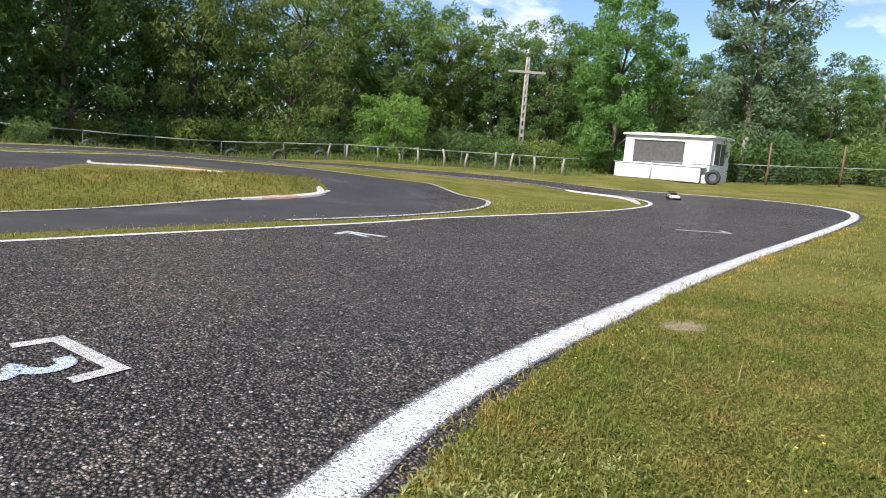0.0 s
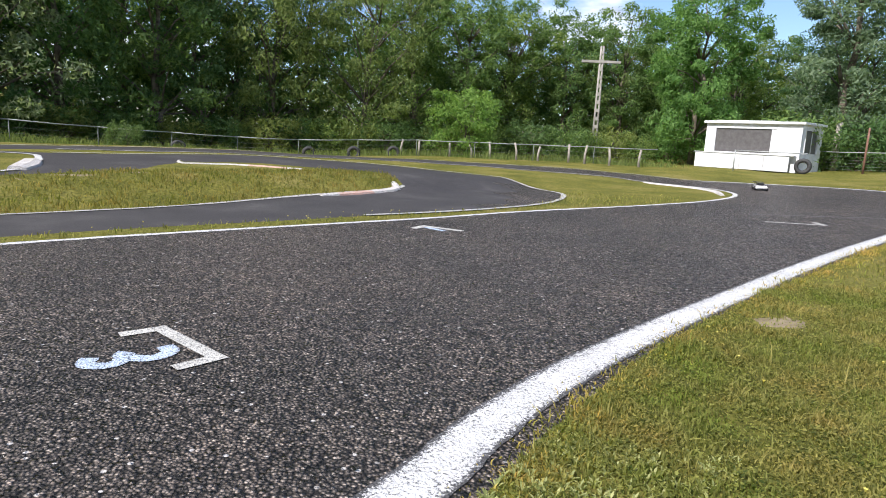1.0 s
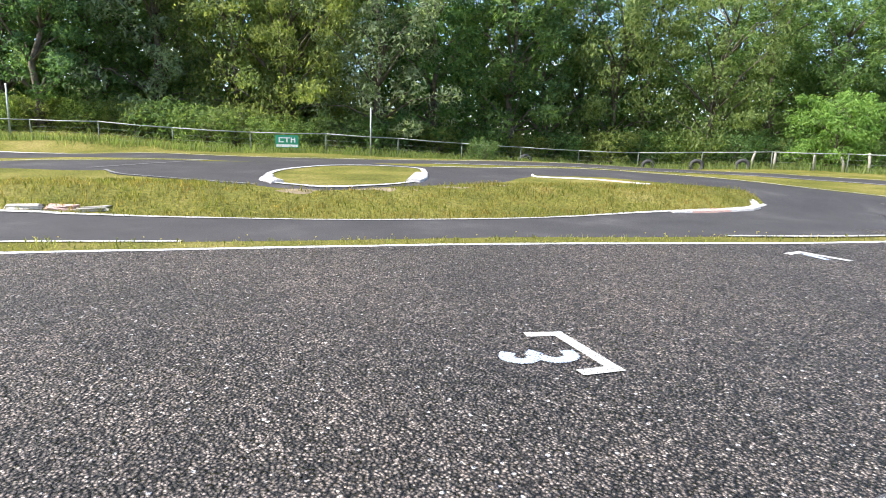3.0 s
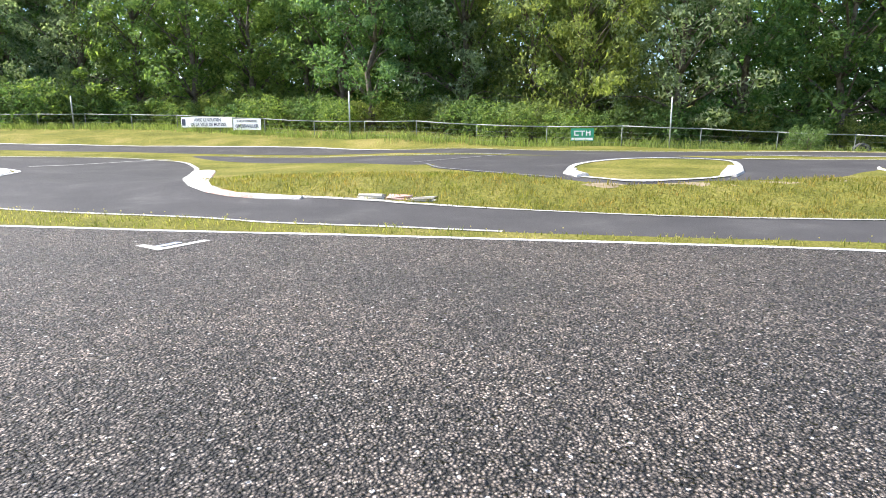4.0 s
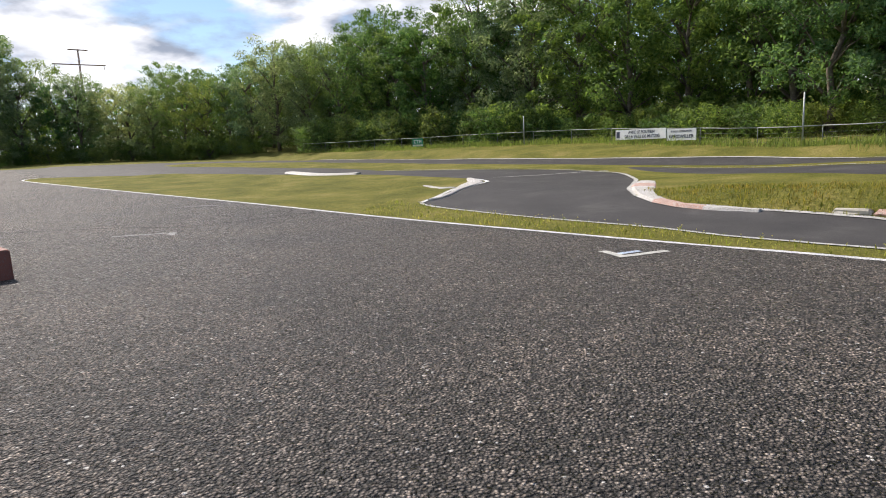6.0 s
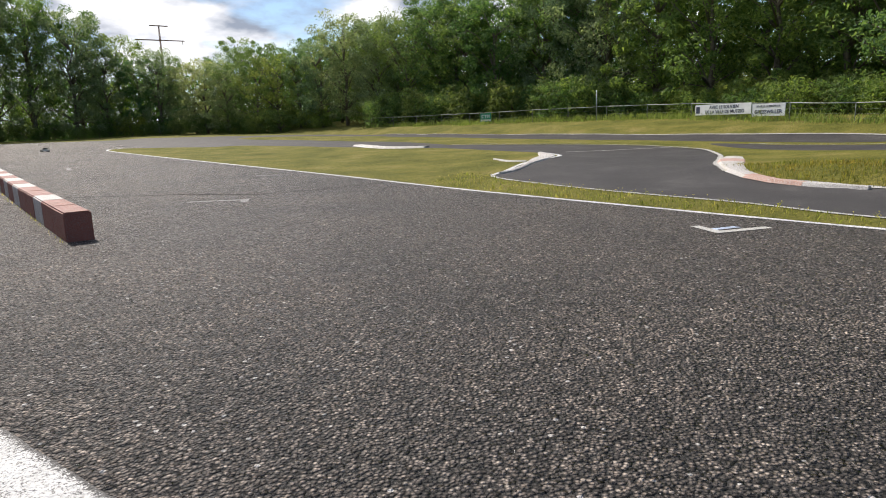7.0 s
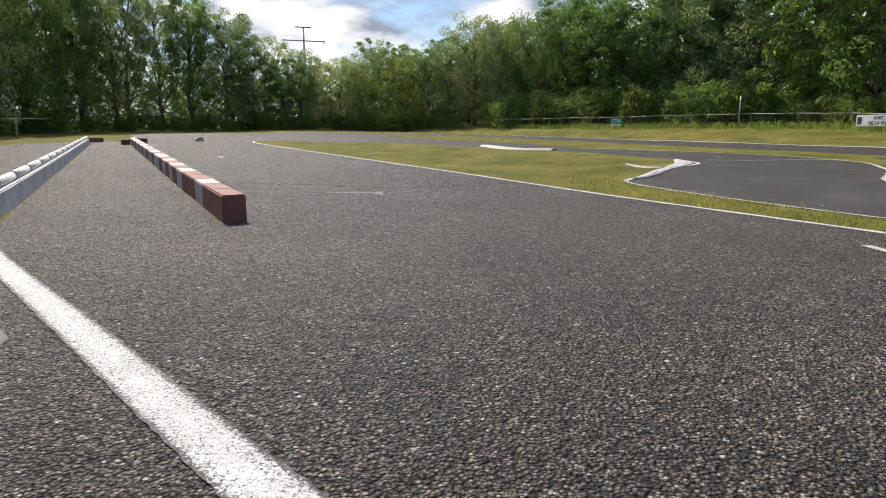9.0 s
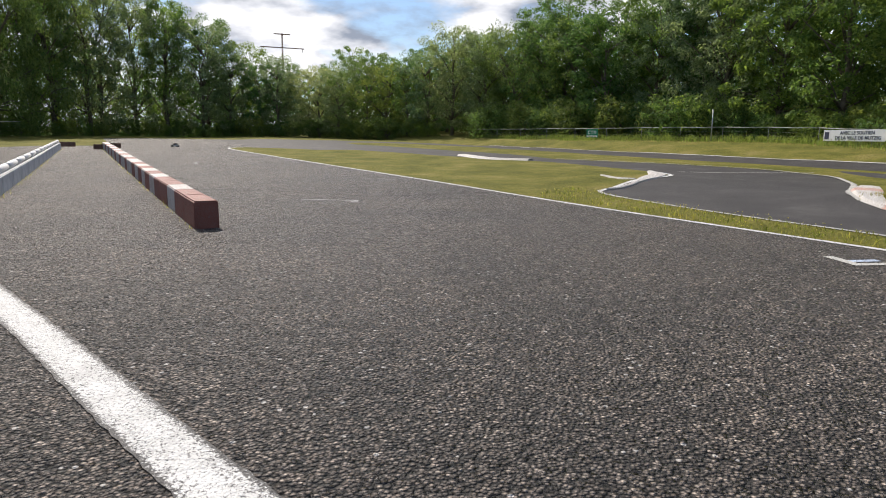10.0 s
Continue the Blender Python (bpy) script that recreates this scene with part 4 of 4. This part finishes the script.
KINDS = [
    (tree_meshes(1, 12.0, 3.5, 0.8, LEAVES[0], 15000, 0.105), "broad dark green deciduous tree at the wood's edge"),
    (tree_meshes(2, 12.5, 3.2, 2.6, LEAVES[2], 14000, 0.1, 0.5), "tall green alder with bare lower trunk"),
    (tree_meshes(3, 9.5, 3.5, 0.9, LEAVES[1], 22000, 0.064, 0.3, 1.05, 0.45), "yellow-green willow with drooping foliage"),
    (tree_meshes(4, 13.5, 3.1, 1.2, LEAVES[0], 15000, 0.105, -0.4), "tall dark green tree with dense foliage"),
    (tree_meshes(5, 11.0, 3.1, 0.7, LEAVES[3], 15000, 0.09), "grey-green poplar with pale shimmering leaves"),
    (tree_meshes(6, 14.0, 2.6, 4.2, LEAVES[2], 12000, 0.1, 0.3), "slender tall tree with a bare pale trunk"),
]
BUSH = [
    tree_meshes(11, 2.6, 1.9, 0.15, LEAVES[1], 4200, 0.085, 0, 1.2),
    tree_meshes(12, 2.2, 2.0, 0.15, LEAVES[0], 4200, 0.085, 0, 1.2),
]
rng = np.random.default_rng(5)


def line_of(path, gap, off, jitter):
    """Spots at even steps along a line, moved to its left by off."""
    c = curve(path, 0.5)
    a = np.concatenate([[0], np.cumsum(np.linalg.norm(np.diff(c, axis=0), axis=1))])
    out = []
    for s in np.arange(0, a[-1], gap):
        p = np.array([np.interp(s, a, c[:, k]) for k in (0, 1)])
        q = np.array([np.interp(min(s + 0.5, a[-1]), a, c[:, k]) for k in (0, 1)])
        r = np.array([np.interp(max(s - 0.5, 0), a, c[:, k]) for k in (0, 1)])
        d = (q - r) / (np.linalg.norm(q - r) + 1e-9)
        out.append(p + np.array((-d[1], d[0])) * (off + rng.normal(0, jitter)) + rng.normal(0, jitter * 0.5, 2))
    return out


WOOD = [(10.0, -48.0), (-4.0, -55.0), (-17.0, -60.0), (-30.0, -67.0), (-44.0, -75.0), (-58.0, -74.0), (-67.0, -62.0), (-67.0, -47.0), (-62.0, -32.0), (-56.0, -16.0), (-50.0, -4.0), (-42.0, 6.0), (-34.0, 13.0), (-27.0, 19.5), (-23.0, 27.0), (-17.0, 34.5), (-9.0, 40.0), (0.0, 44.0), (9.0, 45.0), (19.0, 46.0), (30.0, 44.0), (42.0, 38.0)]
EDGE_KINDS = [1, 5, 5, 1, 5, 1, 5, 4, 4, 4, 4, 2, 4, 4, 0, 4, 0, 1, 0, 2, 0, 2, 3, 2, 1, 0, 5, 1]
TOPS = [20.0, 21.0, 22.0, 24.0, 23.5, 20.0, 11.0, 10.5, 11.5, 12.5, 13.5, 14.0, 14.0, 13.5, 13.5, 13.5, 12.0, 10.0, 8.5, 8.0, 7.0, 6.5]
TALL = [12.0, 12.5, 9.5, 13.5, 11.0, 14.0]


def wood_row(gap, off, jitter, kinds, lift):
    spots = line_of(WOOD, gap, off, jitter)
    legs = np.concatenate([[0], np.cumsum(np.linalg.norm(np.diff(np.array(WOOD), axis=0), axis=1))])
    for i, p in enumerate(spots):
        f = i / len(spots)
        if f < 0.27 and (off > 8 or (off > 2 and i % 2)):
            continue
        k = kinds[min(len(kinds) - 1, int(f * len(kinds)))] if rng.random() < 0.7 else int(rng.choice(kinds))
        top = np.interp(f, legs / legs[-1], TOPS) * lift * rng.uniform(0.84, 1.08)
        s = top / TALL[k]
        tree(KINDS[k][0], p[0], p[1], s, rng.uniform(0, 360), KINDS[k][1], "trees of the wood", min(1.25, 1.1 / s ** 0.5))


wood_row(3.7, 0.0, 0.9, EDGE_KINDS, 0.86)
wood_row(4.8, 4.5, 1.0, [0, 1, 3, 5, 0, 3, 2, 0, 3], 1.0)


def far_wood(count):
    """The depth of the wood behind its edge, leaves too far in to tell apart."""
    c = curve(WOOD, 0.5)
    d = np.gradient(c, axis=0)
    d /= np.linalg.norm(d, axis=1)[:, None]
    k = rng.integers(0, len(c), count)
    off = rng.uniform(8.0, 17.0, count)
    p = c[k] + np.column_stack([-d[k, 1], d[k, 0]]) * off[:, None] + rng.normal(0, 0.4, (count, 2))
    tops = np.interp(np.arange(len(c)) / len(c), np.linspace(0, 1, len(TOPS)), TOPS)
    wave = np.array([noise.noise((x * 0.22, y * 0.22, 7.0)) for x, y in p])
    z = np.array([Z(x, y) for x, y in p]) + rng.random(count) ** 1.25 * tops[k] * (0.74 + 0.30 * wave)
    cen = np.column_stack([p, z])
    u, t = rng.normal(size=(count, 3)), rng.normal(size=(count, 3))
    s = rng.uniform(0.22, 0.5, count)[:, None]
    tri = np.stack([cen - u * s * 0.5, cen + t * s * 0.45, cen + u * s * 0.6], 1).reshape(-1, 3)
    ob = raw("far_wood", tri.tolist(), np.arange(3 * count).reshape(-1, 3).tolist(), LEAVES[0])
    tagged(ob, "deep dark green wood behind the first trees", "wood", "", "stuff")


far_wood(190000)
BUSHES = [(-57.0, -26.0), (-52.5, -14.0), (-47.0, -4.5), (-41.5, 2.5), (-35.0, 9.0), (-28.5, 14.5), (-24.0, 20.0), (-20.5, 26.0), (-15.0, 32.5), (-8.0, 35.8), (0.0, 36.4), (5.5, 36.5)]
for i, p in enumerate(line_of(BUSHES, 1.6, 0.6, 0.5)):
    far = i < 16
    s = rng.uniform(0.75, 1.05) * (1.15 if far else 0.72)
    ob = tree(BUSH[0 if i % 3 == 0 else 1], p[0], p[1], s, rng.uniform(0, 360), "tangled green shrub growing behind the fence", "shrubs behind the fence", 1.15)
    ob.name = "shrub"
    tagged(ob, "", "shrub")
for i, p in enumerate(line_of(WOOD[:9], 2.1, -1.5, 0.8)):
    ob = tree(BUSH[i % 2], p[0], p[1], rng.uniform(0.5, 0.9), rng.uniform(0, 360), "dark green undergrowth at the edge of the wood", "undergrowth of the wood", 1.15)
    ob.name = "shrub"
    tagged(ob, "", "shrub")
for i, p in enumerate(line_of([(11.5, 37.0), (17.0, 37.5), (24.0, 39.0), (34.0, 38.0)], 1.7, 0.0, 0.6)):
    ob = tree(BUSH[1], p[0], p[1], rng.uniform(0.7, 1.1), rng.uniform(0, 360), "dense green hedge shrub behind the rusty fence", "hedge beside the cabin", 1.15)
    ob.name = "shrub"
    tagged(ob, "", "shrub")
# single trees
BRIGHT = tree_meshes(13, 3.4, 1.9, 0.15, LEAVES[4], 9000, 0.075, 0, 1.1)
for x, y, k, kind in ((-5.76, 35.29, 1.0, BRIGHT), (-16.84, 22.06, 0.36, BUSH[0])):
    ob = tree(kind, x, y, k, 70 * k, "bright green leafy bush standing at the fence", "bright bushes")
    ob.name = "shrub"
    tagged(ob, "", "shrub")
tree(tree_meshes(22, 8.6, 2.5, 0.3, LEAVES[4], 26000, 0.085, 0.2, 1.1), 6.5, 36.8, 1.08, 40, "bright green broad-leaved tree beside the white cabin", "single trees", 1.0)
tree(tree_meshes(21, 13.5, 2.5, 1.2, LEAVES[3], 30000, 0.085, 0.2, 1.25), 14.2, 38.0, 1.05, 0, "tall grey-green poplar behind the white cabin", "single trees", 1.2)
tree(KINDS[1][0], -34.6, 10.6, 0.85, 10, "light green tree with a bare trunk behind the fence", "single trees", 1.1)
for x, y, k, s in ((20.0, 41.0, 0, 0.6), (9.5, 41.5, 0, 0.55), (17.0, 43.0, 3, 0.6), (-4.5, 43.0, 0, 0.72), (-0.6, 44.5, 3, 0.62), (3.0, 43.5, 0, 0.66), (6.0, 42.0, 3, 0.5)):
    tree(KINDS[k][0], x, y, s, 30 * k + x, KINDS[k][1], "single trees", 1.2)


# ---- grass blades ----
def blades(name, xy, height, width, mat, label):
    n = len(xy)
    g = np.random.default_rng(len(xy))
    base = np.array([(x, y, Z(x, y) - 0.01) for x, y in xy])
    a = g.uniform(0, 2 * math.pi, n)
    side = np.stack([np.cos(a), np.sin(a), np.zeros(n)], 1) * (width * g.uniform(0.6, 1.3, n))[:, None]
    h = height * g.uniform(0.4, 1.25, n) * np.array([1.0 + 0.9 * noise.noise((x * 2.2, y * 2.2, 3.0)) for x, y in xy])
    lean = g.normal(0, 0.42, (n, 2)) * h[:, None]
    mid = base + np.column_stack([lean * 0.3, h * 0.6])
    tip = base + np.column_stack([lean, h * g.uniform(0.75, 1.0, n)])
    verts = np.stack([base - side, base + side, mid + side * 0.8, mid - side * 0.8, tip], 1).reshape(-1, 3)
    faces = []
    for i in range(n):
        k = 5 * i
        faces += [(k, k + 1, k + 2, k + 3), (k + 3, k + 2, k + 4)]
    ob = raw(name, verts.tolist(), faces, mat)
    return tagged(ob, label, "grass", "", "stuff")


def scatter(n, x0, x1, y0, y1, keep):
    x, y = rng.uniform(x0, x1, n), rng.uniform(y0, y1, n)
    k = keep(x, y)
    return np.column_stack([x, y])[k]


edge = lambda x, y: ~inside(x, y, OUTER)
near = scatter(110000, -0.5, 4.5, 1.8, 7.5, lambda x, y: edge(x, y) & (~inside(x, y, dirt) | (rng.random(len(x)) < 0.22)) & (x < 1.0 + 0.75 * y))
blades("grass_blades", near, 0.052, 0.0046, BLADE, "short yellow-green grass blades beside the white line")
verge = np.vstack([p + rng.normal(0, 0.10, (70, 2)) + np.array((0.06, -0.04)) for p in curve(RIGHT_EDGE[:9], 0.12)])
blades("verge_grass", verge, 0.045, 0.0045, BLADE, "ragged sparse grass creeping over the gravelly verge")


def low_leaves(name, xy, size, mat, label):
    g = np.random.default_rng(77)
    n = len(xy)
    c = np.array([(x, y, Z(x, y)) for x, y in xy])
    c[:, 2] += g.uniform(0.008, 0.045, n)
    a = g.uniform(0, 2 * math.pi, n)
    u = np.stack([np.cos(a), np.sin(a), g.normal(0, 0.35, n)], 1) * (size * g.uniform(0.5, 1.4, n))[:, None]
    t = np.stack([-np.sin(a), np.cos(a), g.normal(0, 0.35, n)], 1) * (0.55 * size * g.uniform(0.5, 1.4, n))[:, None]
    quads = np.stack([c - u, c - t, c + u, c + t], 1).reshape(-1, 3)
    ob = raw(name, quads.tolist(), [(4 * i, 4 * i + 1, 4 * i + 2, 4 * i + 3) for i in range(n)], mat)
    return tagged(ob, label, "plants", "", "stuff")


heads = near[rng.integers(0, len(near), 620)]
low_xy = np.vstack([h + rng.normal(0, 0.085, (90, 2)) for h in heads])
low_leaves("low_weeds", low_xy[edge(low_xy[:, 0], low_xy[:, 1])], 0.010, CLOVER, "patches of small-leaved clover in the short grass")
far = scatter(40000, 1.0, 14.0, 6.0, 24.0, lambda x, y: edge(x, y))
blades("grass_blades", far, 0.07, 0.007, BLADE, "short yellow-green grass blades beside the white line")
instrip = lambda x, y: inside(x, y, STRIP)
strip_xy = scatter(60000, -17.0, 3.0, -6.0, 18.0, lambda x, y: instrip(x, y) & (-0.81 * x + 0.585 * y < 10.5))
blades("grass_blades", strip_xy, 0.075, 0.007, BLADE, "rough grass blades on the strip between two lanes")
bank_xy = scatter(60000, -16.0, -4.0, 0.0, 16.0, lambda x, y: inside(x, y, INFIELD) & ~inside(x, y, TERRACE) & (-0.81 * x + 0.585 * y < 14.0))
blades("bank_grass", bank_xy, 0.095, 0.008, BANKBLADE, "longer dry reddish-green grass blades on the low bank")
tall_xy = np.vstack([p + rng.normal(0, 0.45, (160, 2)) for p in line_of(FENCE, 0.9, 0.2, 0.25)])
blades("tall_grass", tall_xy, 0.38, 0.014, LEAVES[1], "tall unmown green grass along the fence")
row_xy = np.vstack([np.column_stack([-4.9 - 17.7 * t + 0.56 * k + rng.normal(0, 0.05, 500), -10.2 - 26.2 * t - 0.3 * k + rng.normal(0, 0.05, 500)]) for t, k in ((rng.random(500) ** 1.3, -0.26),)] + [np.column_stack([-7.28 - 17.95 * t + rng.normal(0, 0.03, 260) + 0.16, -8.2 - 27.9 * t - 0.11]) for t in (rng.random(260),)])
blades("weed_tufts", row_xy, 0.065, 0.005, BLADE, "dry weeds growing along the foot of the barriers")
weeds = scatter(900, -0.2, 3.2, 2.2, 5.5, lambda x, y: edge(x, y) & (x < 1.0 + 0.75 * y))
blades("weed_stalks", weeds, 0.15, 0.0028, BLADE, "thin seeding stalks standing in the short grass")


def rosettes(name, xy, length, mat, label):
    """Flat weeds: broad pointed leaves spreading and rising from one root."""
    g = np.random.default_rng(31)
    verts, faces = [], []
    for x, y in xy:
        root = Vector((x, y, Z(x, y)))
        for k in range(int(g.integers(6, 10))):
            a, up = g.uniform(0, 2 * math.pi), g.uniform(0.35, 1.1)
            size = length * g.uniform(0.6, 1.2)
            d = Vector((math.cos(a) * math.cos(up), math.sin(a) * math.cos(up), math.sin(up))) * size
            side = Vector((-math.sin(a), math.cos(a), 0)) * size * 0.11
            i = len(verts)
            mid = root + d * 0.55 + Vector((0, 0, size * 0.08))
            verts += [root, mid + side, mid - Vector((0, 0, size * 0.03)), mid - side, root + d - Vector((0, 0, size * 0.1))]
            faces += [(i, i + 1, i + 2), (i, i + 2, i + 3), (i + 1, i + 4, i + 2), (i + 2, i + 4, i + 3)]
    return tagged(raw(name, [tuple(v) for v in verts], faces, mat), label, "plants", "", "stuff")


rosettes("broad_weeds", scatter(420, -0.2, 1.3, 2.2, 3.2, lambda x, y: edge(x, y) & (x < 0.35 * (y - 0.4))), 0.05, WEED, "pale broad-leaved weeds rising from the short grass")
fl_xy = np.vstack([weeds[:18], strip_xy[:220]])
bm = bmesh.new()
for x, y in fl_xy:
    h = 0.08 + 0.05 * random.random()
    c = Vector((x, y, Z(x, y) + h * 0.8))
    ring_v = [bm.verts.new(c + Vector((0.010 * math.cos(k), 0.010 * math.sin(k), 0.004))) for k in (0, 1.257, 2.513, 3.77, 5.027)]
    low = bm.verts.new(c - Vector((0, 0, 0.012)))
    bm.faces.new(ring_v)
    for k in range(5):
        bm.faces.new((ring_v[k], low, ring_v[(k + 1) % 5]))
tagged(part("wild_flowers", bm, FLOWER), "small yellow flowers scattered in the grass", "flowers", "", "stuff")
